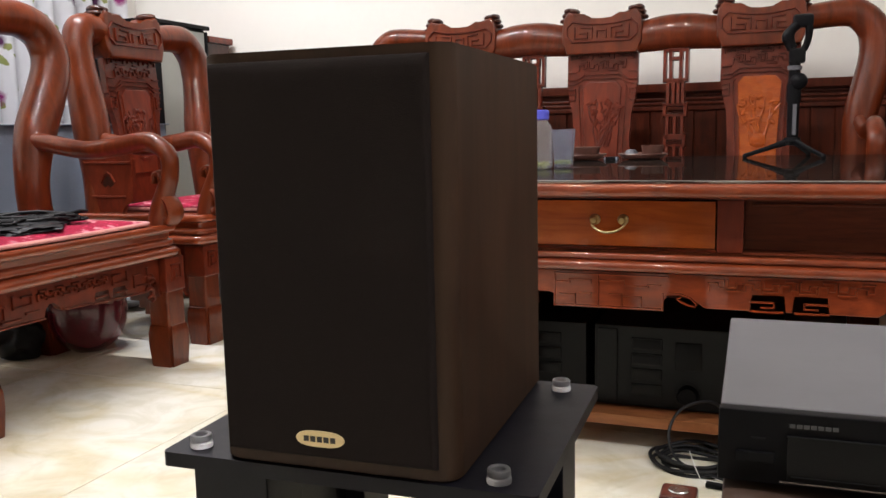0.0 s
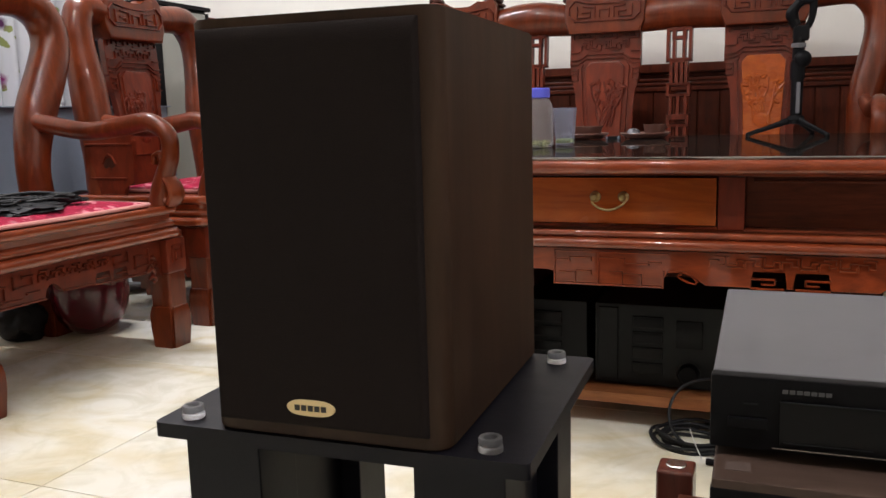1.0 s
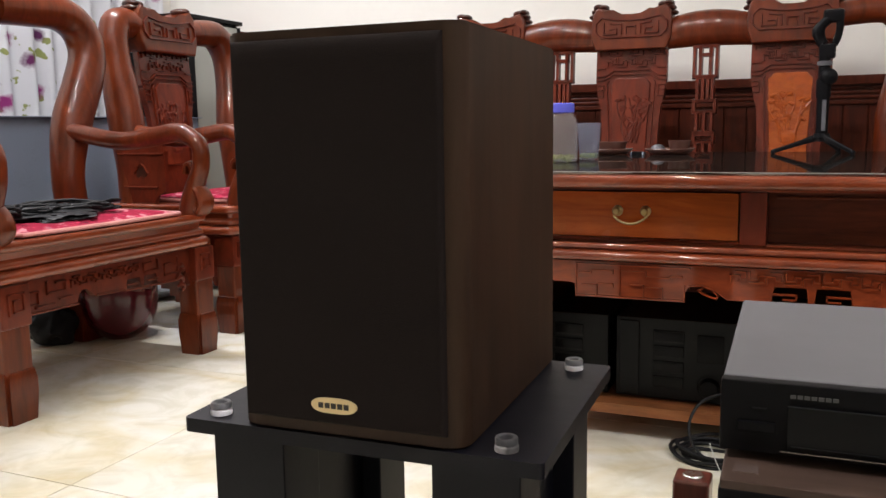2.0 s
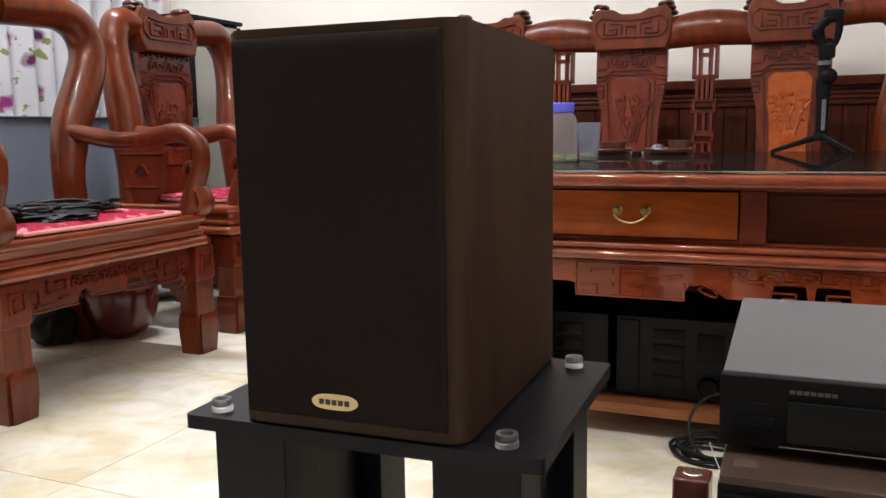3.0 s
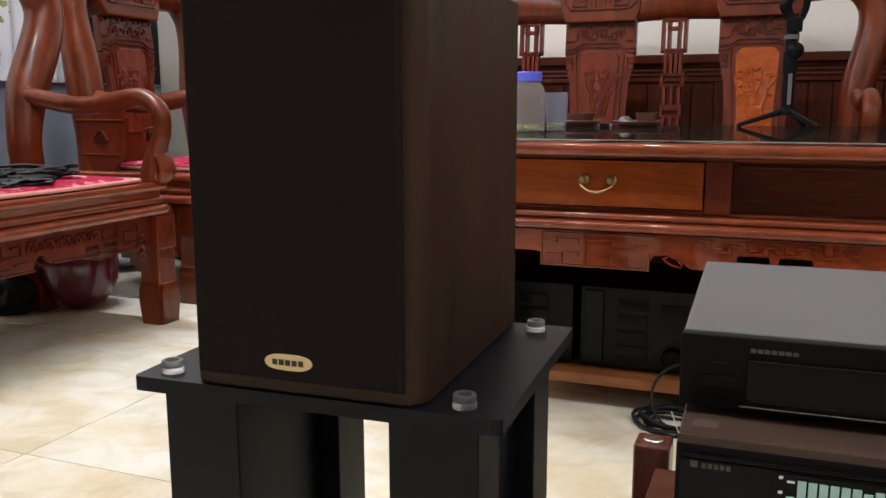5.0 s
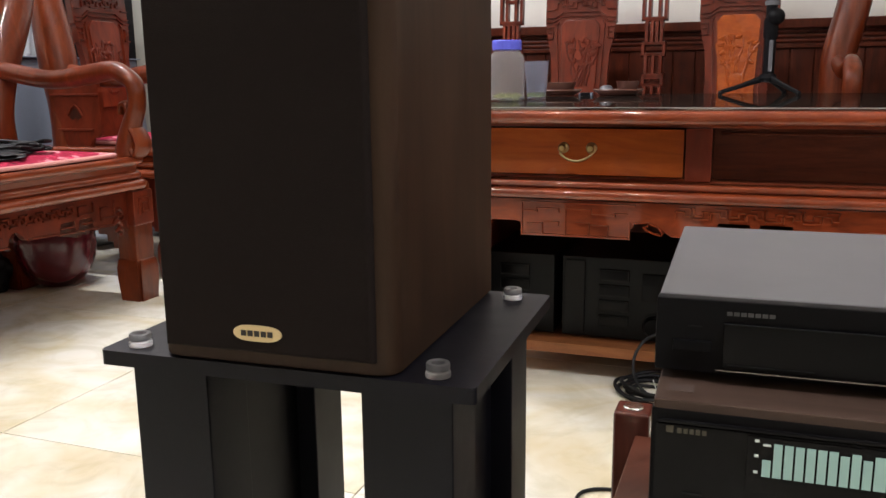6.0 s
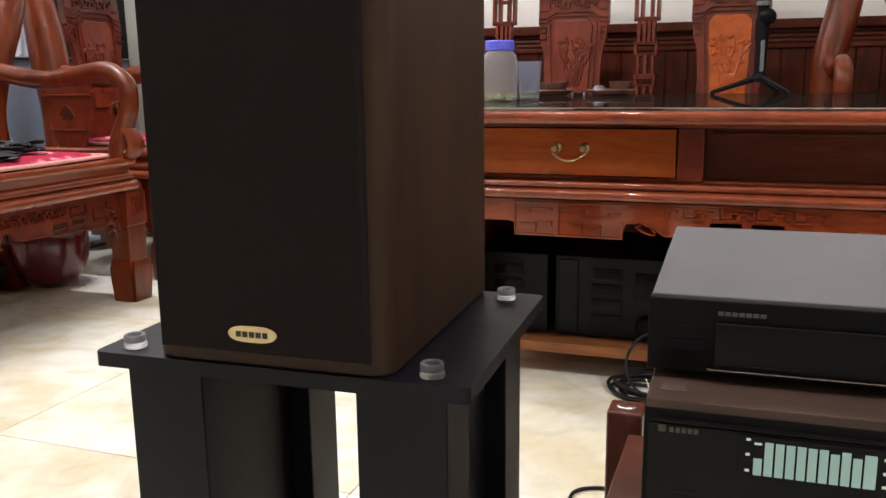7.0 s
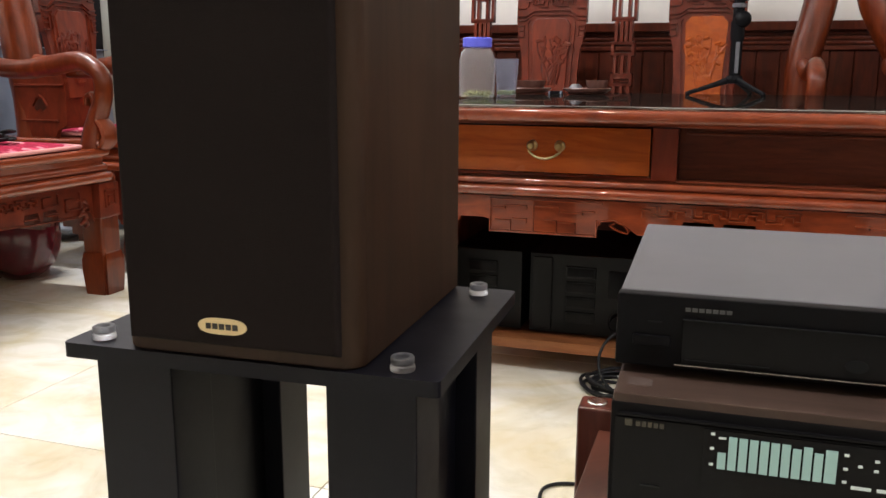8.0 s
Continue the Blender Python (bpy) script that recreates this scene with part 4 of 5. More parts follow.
def table():
    t = thing("low_table", "polished rosewood table with drawer, carved apron and glass top", "table", (0, 0, 0))
    part("glass_top", box(TX0 + 0.006, TX1 - 0.006, TY0 + 0.004, TY1 - 0.006, TZ - 0.006, TZ, 0.0015), TABLEGLASS, t, "dark reflecting glass sheet on the tabletop")
    part("tabletop", moulded([(-0.03, TZ - 0.0065), *bead(0.0, TZ - 0.0065, 0.0, TZ - 0.034, 0.009, 10), (-0.03, TZ - 0.036)], TX0, TX1, TY0, TY1, 0.02), ROSE_Y, t)
    # frame round drawer and open bay
    fy = 1.80
    zb, zt = 0.484, 0.602
    part("front_rail", box(TX0 + 0.03, TX1 - 0.03, fy + 0.004, fy + 0.03, 0.5945, zt, 0.001), ROSE_Y, t)
    for x0, x1 in ((TX0 + 0.03, -0.396), (0.047, 0.100), (0.745, TX1 - 0.03)):
        part("stile", box(x0, x1, fy, fy + 0.05, zb, 0.5945, 0.003), ROSE_SOFT, t)
    part("bottom_rail", box(TX0 + 0.03, 0.0465, fy + 0.002, fy + 0.03, 0.4845, 0.4912, 0.001), ROSE_Y, t)
    d = part("drawer", box(-0.394, 0.045, fy - 0.006, fy + 0.4, 0.4925, 0.5925, 0.003), DRAWER, t, "orange-brown drawer with brass pull")
    c, s = -0.174, 0.030
    pull = [(c - s, fy - 0.012, 0.550, 0.0035), (c - s - 0.004, fy - 0.020, 0.540, 0.0026), (c - s * 0.62, fy - 0.026, 0.529, 0.0024), (c, fy - 0.028, 0.525, 0.0027), (c + s * 0.62, fy - 0.026, 0.529, 0.0024), (c + s + 0.004, fy - 0.020, 0.540, 0.0026), (c + s, fy - 0.012, 0.550, 0.0035)]
    h = part("handle", sweep(pull, 5, 10), BRASS, d, "aged brass drop handle")
    for k in (-1, 1):
        bm = lathe([(0, 0.022), (0.006, 0.021), (0.009, 0.016), (0.007, 0.011), (0.005, 0.008), (0.011, 0.004), (0.012, 0.0)], 20)
        bmesh.ops.rotate(bm, verts=bm.verts, matrix=Matrix.Rotation(math.radians(90), 3, "X"))
        bmesh.ops.translate(bm, verts=bm.verts, vec=(c + k * s, fy - 0.006, 0.551))
        part("handle_boss", bm, BRASS, d)
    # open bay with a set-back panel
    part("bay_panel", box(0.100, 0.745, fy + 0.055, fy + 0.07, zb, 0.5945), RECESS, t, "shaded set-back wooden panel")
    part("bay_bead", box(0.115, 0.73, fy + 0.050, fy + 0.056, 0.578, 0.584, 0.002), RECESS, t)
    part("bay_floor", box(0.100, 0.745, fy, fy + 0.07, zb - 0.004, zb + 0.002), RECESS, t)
    for x0, x1 in ((TX0 + 0.03, TX0 + 0.05), (TX1 - 0.05, TX1 - 0.03)):
        part("side", box(x0, x1, fy + 0.05, TY1 - 0.06, zb, 0.601, 0.002), ROSE_Y, t)
    part("back", box(TX0 + 0.05, TX1 - 0.05, TY1 - 0.08, TY1 - 0.06, zb, 0.601), ROSE_Y, t)
    part("waist", moulded([(-0.045, 0.4835), *bead(-0.018, 0.4835, -0.018, 0.469, 0.007), *bead(-0.012, 0.467, -0.010, 0.446, 0.010), (-0.03, 0.444)], TX0, TX1, TY0, TY1, 0.02), ROSE_Y, t)
    # carved apron
    ay = 1.757
    to = lambda u, v, dd: Vector((u, ay - dd, v))
    m = (TX0 + TX1) / 2
    left = [(-0.455, 0.444), (-0.455, 0.30), (-0.40, 0.30), (-0.40, 0.385), (-0.355, 0.385), (-0.355, 0.398), (-0.300, 0.398), (-0.285, 0.394), (-0.285, 0.3635), (-0.055, 0.3635), (-0.055, 0.388), (-0.046, 0.392), (-0.046, 0.402), (-0.018, 0.404), (0.004, 0.396), (0.018, 0.382), (0.030, 0.374), (0.118, 0.374), (0.118, 0.4105), (m - 0.007, 0.4105), (m - 0.007, 0.374)]
    right = [(2 * m - u, v) for u, v in left[::-1]]
    apron = part("apron", slab(left + right, -0.02, 0.0, to, 0.0025), ROSE_Y, t)
    lines = [[(0.118, 0.374), (0.178, 0.374)], [(0.118, 0.393), (0.162, 0.393), (0.162, 0.383), (0.138, 0.383)],
             [(-0.045, 0.400), (-0.018, 0.402), (0.002, 0.394), (0.013, 0.382), (0.010, 0.377), (-0.005, 0.380), (-0.018, 0.386), (-0.026, 0.392), (-0.018, 0.396)],
             [(-0.285, 0.368), (-0.060, 0.368)], [(-0.285, 0.437), (-0.045, 0.437)], [(-0.279, 0.418), (-0.252, 0.418), (-0.252, 0.424), (-0.205, 0.424), (-0.205, 0.418)],
             [(-0.19, 0.424), (-0.135, 0.424), (-0.135, 0.414), (-0.085, 0.414), (-0.085, 0.418), (-0.06, 0.418)],
             [(-0.272, 0.391), (-0.240, 0.391), (-0.240, 0.370)], [(-0.235, 0.395), (-0.205, 0.395), (-0.205, 0.389)], [(-0.165, 0.395), (-0.14, 0.395), (-0.14, 0.370)], [(-0.135, 0.391), (-0.10, 0.391), (-0.10, 0.370)],
             [(-0.285, 0.366), (-0.285, 0.437)], [(-0.055, 0.366), (-0.055, 0.400)], [(-0.19, 0.370), (-0.19, 0.437)]]
    lines = mirror_lines(lines, m) + key_fret(0.035, 0.345, 0.414, 0.436, 9)
    part("carving", strips(lines, 0.0042, -0.001, 0.0050, to), ROSE_Y, apron)
    # unseen back board, added to cut the light reaching under the table
    part("back_apron", box(TX0 + 0.08, TX1 - 0.08, TY1 - 0.08, TY1 - 0.062, 0.36, 0.444, 0.003), ROSE_CARVED, t)
    # unseen side aprons, made low to keep light out from under the table
    for x, q in ((TX0 + 0.025, -1), (TX1 - 0.025, 1)):
        side = lambda u, v, dd, x=x, q=q: Vector((x + q * dd, u, v))
        part("apron", slab(apron_outline(TY0 + 0.06, TY1 - 0.10, 0.12, 0.16, 0.444), -0.02, 0.0, side, 0.0025), ROSE_CARVED, t)
    # legs and the low shelf
    for x in (TX0 + 0.034, TX1 - 0.034):
        for y in (TY0 + 0.085, TY1 - 0.12):
            leg = part("leg", box(x - 0.04, x + 0.04, y - 0.04, y + 0.04, 0.06, 0.445, 0.01, 3), ROSE, t)
            part("foot", moulded([(0.0, 0.07), (0.006, 0.055), (0.008, 0.0)], x - 0.042, x + 0.042, y - 0.042, y + 0.042), ROSE, leg)
    part("shelf", box(TX0 + 0.06, TX1 - 0.06, 1.888, TY1 - 0.14, 0.058, 0.084, 0.003), SHELF, t, "bare orange wooden low shelf")


table()


def audio_unit(x0, x1, slots, knob, label):
    t = thing("audio_unit", label, "audio equipment", (x0, 1.95, 0.0845), 0, "black units under the table")
    w = x1 - x0
    part("body", box(0, w, 0.01, 0.36, 0.004, 0.198, 0.004), BLACK, t)
    part("front_panel", box(0, w, 0.0, 0.011, 0.004, 0.198, 0.003), DULLBLACK, t)
    for x in (0.02, w - 0.02):
        for y in (0.04, 0.32):
            part("rubber_foot", lathe([(0, 0), (0.01, 0), (0.011, 0.005), (0, 0.005)], 12, (x, y, 0)), BLACK, t)
    for sx0, sx1, z in slots:
        f = part("slot_frame", box(sx0 - 0.004, sx1 + 0.004, -0.004, 0.001, z - 0.014, z + 0.014, 0.002), DULLBLACK, t)
        part("slot", box(sx0, sx1, -0.0055, -0.003, z - 0.010, z + 0.010, 0.001), GLOSSBLACK, f)
    if knob:
        bm = lathe([(0, 0.022), (0.020, 0.022), (0.022, 0.018), (0.023, 0.0)], 28)
        bmesh.ops.rotate(bm, verts=bm.verts, matrix=Matrix.Rotation(math.radians(90), 3, "X"))
        bmesh.ops.translate(bm, verts=bm.verts, vec=(knob[0], 0, knob[1]))
        k = part("knob", bm, BLACK, t)
        bm = lathe([(0.030, 0.0), (0.032, 0.003), (0.027, 0.004), (0.026, 0.0)], 28)
        bmesh.ops.rotate(bm, verts=bm.verts, matrix=Matrix.Rotation(math.radians(90), 3, "X"))
        bmesh.ops.translate(bm, verts=bm.verts, vec=(knob[0], 0, knob[1]))
        part("knob_ring", bm, DULLBLACK, k)
        part("window", box(knob[0] - 0.030, knob[0] + 0.03, -0.003, 0.001, knob[1] + 0.058, knob[1] + 0.124, 0.002), GLOSSBLACK, t)
    part("side_strip", box(w * 0.02, w * 0.13, -0.006, 0.001, 0.012, 0.190, 0.003), DULLBLACK, t)


audio_unit(-0.44, -0.255, [(0.055, 0.12, z) for z in (0.157, 0.120, 0.083)], None, "black slotted audio unit standing on the low shelf")
audio_unit(-0.235, 0.19, [(0.092, 0.155, z) for z in (0.157, 0.120, 0.083, 0.046)], (0.218, 0.042), "black audio unit with round knob on the low shelf")


def jar():
    t = thing("plastic_jar", "clear plastic jar with blue lid and a little green inside", "jar", (-0.452, 2.22, TZ))
    part("body", lathe([(0, 0.001), (0.044, 0.001), (0.048, 0.006), (0.048, 0.10), (0.044, 0.118), (0.036, 0.128), (0.036, 0.136), (0.034, 0.136), (0.034, 0.127), (0.042, 0.116), (0.046, 0.10), (0.046, 0.008), (0.042, 0.004), (0, 0.004)], 36), BOTTLE, t)
    part("lid", lathe([(0, 0.158), (0.036, 0.158), (0.039, 0.155), (0.039, 0.134), (0.037, 0.132), (0.0, 0.138)], 36), BLUECAP, t, "blue screw lid")
    rnd = random.Random(9)
    bm = bmesh.new()
    for k in range(60):
        a, r = rnd.uniform(0, 6.28), 0.036 * math.sqrt(rnd.random())
        bmesh.ops.create_icosphere(bm, subdivisions=1, radius=0.007, matrix=Matrix.Translation((r * math.cos(a), r * math.sin(a), 0.008 + rnd.uniform(0, 0.007))) @ Euler((rnd.random() * 3, rnd.random() * 3, 0)).to_matrix().to_4x4() @ Matrix.Diagonal((1.2, 0.7, 0.35, 1)))
    part("contents", bm, TEAGREEN, t, "yellow-green leaves", 60)


jar()


def tumbler():
    t = thing("drinking_cup", "square clear plastic cup standing beside the jar", "cup", (-0.402, 2.345, TZ))
    bm = bmesh.new()
    rings = []
    for h, z in ((0.024, 0.001), (0.031, 0.105), (0.0295, 0.105), (0.0225, 0.006)):
        rings.append([bm.verts.new((h * math.copysign(abs(math.cos(a)) ** 0.4, math.cos(a)), h * math.copysign(abs(math.sin(a)) ** 0.4, math.sin(a)), z)) for a in [2 * math.pi * (k + 0.5) / 28 for k in range(28)]])
    for a, b in zip(rings, rings[1:]):
        for k in range(28):
            bm.faces.new((a[k], a[(k + 1) % 28], b[(k + 1) % 28], b[k]))
    bm.faces.new(rings[0])
    bm.faces.new(rings[-1])
    part("cup_wall", bm, CUPBLUE, t)
    part("water", box(-0.022, 0.022, -0.022, 0.022, 0.007, 0.019, 0.005), TEAGREEN, t, "pale green leftover drink")


tumbler()


def tea_set(x, y, cups, label):
    t = thing("tea_tray", label, "tray", (x, y, TZ), 0, "tea trays")
    part("dish", lathe([(0, 0.002), (0.055, 0.002), (0.072, 0.012), (0.080, 0.018), (0.078, 0.021), (0.068, 0.015), (0.052, 0.007), (0, 0.007)], 36), CLAY, t)
    for cx, cy, r, h in cups:
        c = thing("tea_cup", "small brown clay tea cup on the tray", "cup", (x + cx, y + cy, TZ + 0.0075), 0, "tea cups")
        part("bowl", lathe([(0, 0), (r * 0.7, 0), (r * 0.85, h * 0.15), (r, h), (r * 0.92, h), (r * 0.78, h * 0.2), (0, h * 0.14)], 28), CLAY, c)


tea_set(-0.44, 2.78, [(0.005, 0, 0.055, 0.036)], "brown clay saucer tray with one wide bowl")
tea_set(-0.245, 2.80, [(0.03, 0.0, 0.036, 0.038)], "brown clay tray holding a small cup")


def lighter():
    t = thing("grey_lid", "small grey pot lid lying on the tray", "lid", (-0.283, 2.80, TZ + 0.0075))
    part("dome", lathe([(0, 0.026), (0.012, 0.025), (0.02, 0.018), (0.024, 0.006), (0.024, 0), (0, 0)], 24), GREYTOP, t)


lighter()


def dark_box():
    t = thing("matchbox", "small flat dark blue box lying between the trays", "box", (-0.343, 2.77, TZ))
    part("case", box(-0.022, 0.022, -0.014, 0.014, 0, 0.010, 0.002), CLOTH_BLUE, t)
    part("sleeve", box(-0.016, 0.016, -0.0145, 0.0145, -0.0002, 0.0108, 0.001), BLACK, t)


dark_box()


def phone_tripod():
    t = thing("mini_tripod", "black folding table tripod with phone clamp", "tripod", (0.205, 2.88, TZ))
    for a in (188, -52, 68):
        ca, sa = math.cos(math.radians(a)), math.sin(math.radians(a))
        L = 0.140
        leg = part("leg", sweep([(0.012 * ca, 0.012 * sa, 0.050, 0.009, 0.012), (L * 0.5 * ca, L * 0.5 * sa, 0.030, 0.006, 0.008), (L * ca, L * sa, 0.007, 0.005, 0.007)], 4, 10), BLACK, t)
        part("rubber_foot", lathe([(0, 0), (0.006, 0), (0.008, 0.006), (0.006, 0.012), (0, 0.012)], 12, (L * ca, L * sa, 0)), BLACK, leg)
    part("hub", lathe([(0, 0.036), (0.020, 0.038), (0.026, 0.05), (0.023, 0.062), (0, 0.064)], 20), BLACK, t)
    col = part("column", lathe([(0, 0.06), (0.0175, 0.06), (0.018, 0.17), (0.0215, 0.175), (0.0215, 0.225), (0.017, 0.232), (0.017, 0.30), (0, 0.30)], 20), BLACK, t)
    part("grip_strip", box(-0.002, 0.010, -0.0205, -0.015, 0.07, 0.165, 0.002), GREYTOP, col, "grey grip strip")
    bm = bmesh.new()
    bmesh.ops.create_uvsphere(bm, u_segments=20, v_segments=12, radius=0.026, matrix=Matrix.Translation((0.013, -0.010, 0.235)))
    part("ball_joint", bm, BLACK, t)
    part("collar", lathe([(0.013, 0.268), (0.0215, 0.270), (0.0215, 0.282), (0.013, 0.284)], 20), GREYTOP, t, "grey metal collar")
    clamp = part("clamp", box(-0.018, 0.030, -0.016, 0.014, 0.29, 0.336, 0.007), BLACK, t)
    part("clamp_arm", sweep([(0.024, 0, 0.33, 0.010), (0.034, 0, 0.355, 0.010), (0.038, -0.004, 0.385, 0.011), (0.036, -0.004, 0.41, 0.012)], 4, 12), BLACK, clamp)
    part("clamp_arm", sweep([(-0.008, 0, 0.335, 0.015), (-0.016, 0, 0.352, 0.016), (-0.022, -0.004, 0.372, 0.019), (-0.012, -0.006, 0.392, 0.014), (0.006, -0.006, 0.410, 0.014)], 4, 12), BLACK, clamp)
    part("clamp_jaw", box(-0.010, 0.050, -0.018, 0.014, 0.398, 0.438, 0.010), BLACK, clamp)


phone_tripod()


# ---- loudspeaker on its stand ----
# both stand a little turned; their places are told from the stand's front corner
STAND_AT, STAND_TURN, PLATE = (-0.380, 0.592, 0), 2.0, 0.4560
SX0, SX1, SY0, SY1, SZ0, SZ1 = 0.0640, 0.2945, 0.001, 0.308, PLATE + 0.0008, 0.8215


def loudspeaker():
    t = thing("loudspeaker", "dark walnut bookshelf loudspeaker with brown cloth grille", "loudspeaker", STAND_AT, STAND_TURN)
    bm = box(SX0, SX1, SY0, SY1, SZ0, SZ1)
    upright = [e for e in bm.edges if abs(e.verts[0].co.z - e.verts[1].co.z) > 0.1 and e.verts[0].co.y < SY0 + 0.01]
    bmesh.ops.bevel(bm, geom=upright, offset=0.020, segments=8, profile=0.5, affect="EDGES")
    bmesh.ops.bevel(bm, geom=[e for e in bm.edges if e.calc_face_angle(0) > 0.9], offset=0.002, segments=2, affect="EDGES")
    part("cabinet", bm, VENEER, t, "dark walnut veneered box with rounded front edges")
    # cloth stretched over a frame with softly rounded edges, most of all along the top
    gx0, gx1, gz0, gz1 = SX0 + 0.0125, SX1 - 0.0165, SZ0 + 0.0125, SZ1 - 0.0085
    bm = bmesh.new()
    rings = []
    for k in range(8):
        a = math.radians(90 * k / 7)
        side, top, d = 0.006 * (1 - math.cos(a)), 0.019 * (1 - math.cos(a)), 0.002 + 0.0065 * math.sin(a)
        rings.append([bm.verts.new(p) for p in ((gx0 + side, SY0 - d, gz0 + side), (gx1 - side, SY0 - d, gz0 + side), (gx1 - side, SY0 - d, gz1 - top), (gx0 + side, SY0 - d, gz1 - top))])
    rings.insert(0, [bm.verts.new((v.co.x, SY0 + 0.002, v.co.z)) for v in rings[0]])
    for a, b in zip(rings, rings[1:]):
        for k in range(4):
            bm.faces.new((a[k], a[(k + 1) % 4], b[(k + 1) % 4], b[k]))
    bm.faces.new(rings[-1])
    bm.faces.new(rings[0][::-1])
    g = part("grille", bm, GRILLE, t, "dark brown cloth grille")
    cx, cz, gy = 0.1720, 0.4885, SY0 - 0.0087
    oval = [(0.0232 * math.copysign(abs(math.cos(a)) ** 0.62, math.cos(a)), 0.0071 * math.sin(a)) for a in [2 * math.pi * k / 44 for k in range(44)]]
    badge = part("badge", slab(oval, -0.0004, 0.0016, lambda u, v, d: Vector((cx + u, gy - d, cz + v)), 0.0006), GOLD, g, "pale gold oval name badge")
    # the maker's mark as plain dark marks
    bm = bmesh.new()
    for k in range(5):
        u = cx - 0.0128 + 0.0064 * k
        box(u - 0.0024, u + 0.0024, gy - 0.0021, gy - 0.0015, cz - 0.0025, cz + 0.0025, 0.0, 1, bm)
    part("mark", bm, INK, badge)


loudspeaker()


def speaker_stand():
    t = thing("speaker_stand", "satin black wooden speaker stand with two pillars", "speaker stand", STAND_AT, STAND_TURN)
    x0, x1, y0, y1, under = -0.001, 0.3635, -0.001, 0.312, PLATE - 0.0140
    r, outline = 0.006, []
    for cx, cy, a0 in ((x1 - r, y0 + r, 270), (x1 - r, y1 - r, 0), (x0 + r, y1 - r, 90), (x0 + r, y0 + r, 180)):
        outline += [(cx + r * math.cos(math.radians(a0 + 15 * k)), cy + r * math.sin(math.radians(a0 + 15 * k))) for k in range(7)]
    bm = slab(outline, under, PLATE, lambda u, v, d: Vector((u, v, d)), 0.0008)
    part("top_plate", bm, STAND, t)
    part("base_plate", box(x0, x1, y0, y1, 0.0, 0.02, 0.003), STAND, t)
    for a, b in ((0.0180, 0.0985), (0.2535, 0.3375)):
        part("front_post", box(a, b, 0.020, 0.088, 0.02, under, 0.002), STAND, t)
        part("back_post", box(a, b, 0.233, 0.306, 0.02, under, 0.002), STAND, t)
        part("web", box(a + 0.024, b - 0.024, 0.088, 0.233, 0.02, under), STAND, t)
    for x, y in ((0.0285, 0.021), (0.325, 0.020), (0.3255, 0.284), (0.030, 0.284)):
        p = pose(*STAND_AT, 0, 0, STAND_TURN) @ Vector((x, y, PLATE + 0.0002))
        b = thing("rubber_bumper", "clear round rubber bumper stuck on the stand", "bumper", p, 0, "clear bumpers on the stand")
        part("pad", lathe([(0.0, 0.0), (0.0106, 0.0), (0.0110, 0.0022), (0.0106, 0.0045), (0.0092, 0.0055), (0.0092, 0.0066), (0.0102, 0.0074), (0.0102, 0.0110), (0.0094, 0.0122), (0.0064, 0.0122), (0.0056, 0.0114), (0.0052, 0.0080), (0.0, 0.0076)], 32), ACRYLIC, b)


speaker_stand()


# ---- equipment rack ----
def turned(t, px, py, degrees):
    """Turns a thing about an upright line through a place."""
    t.matrix_world = pose(px, py, 0, 0, 0, degrees) @ pose(-px, -py, 0)


def rack():
    t = thing("equipment_rack", "low reddish wooden equipment stand with short corner posts", "rack", (0, 0, 0))
    xs, ys = ((0.018, 0.068), (0.60, 0.650)), ((0.44, 0.490), (1.112, 1.162))
    for a, b in xs:
        for c, d in ys:
            p = part("post", box(a, b, c, d, 0.0, 0.2445, 0.005, 3), PEG_DARK, t)
            part("metal_disc", lathe([(0, 0.2475), (0.013, 0.2475), (0.0145, 0.246), (0.0145, 0.2440), (0, 0.2440)], 24, ((a + b) / 2, (c + d) / 2, 0)), STEEL, p, "round steel disc")
    for a, b in ((0.049, 0.104), (0.566, 0.619)):
        part("side_rail", box(a, b, 0.490, 1.112, 0.135, 0.215, 0.003), PEG, t)
    for c, d in ((0.62, 0.68), (0.84, 0.90)):
        part("cross_slat", box(0.104, 0.566, c, d, 0.130, 0.156, 0.003), PEG, t)


rack()


def player(name, label, x0, x1, y0, y1, z0, z1, top, lip=0.0005, overhang=0.012):
    t = thing(name, label, "audio equipment", (0, 0, 0), 0, "stacked audio equipment")
    part("case", box(x0, x1, y0 + overhang, y1, z0 + 0.008, z1, 0.002), top, t)
    f = part("front_panel", box(x0 - 0.001, x1 + 0.001, y0, y0 + 0.013, z0 + 0.006, z1 - lip, 0.002), BLACK, t, "black front panel")
    for x in (x0 + 0.04, x1 - 0.04):
        for y in (y0 + 0.05, y1 - 0.05):
            part("foot", lathe([(0, 0), (0.015, 0), (0.017, 0.008), (0, 0.008)], 16, (x, y, z0)), BLACK, t)
    return t, f


STACK = (0.1215, 0.627, 1.2)
# lower plain unit
turned(player("audio_unit", "plain black audio unit under the amplifier", 0.1235, 0.5535, 0.585, 0.93, 0.156, 0.313, BLACK)[0], *STACK)


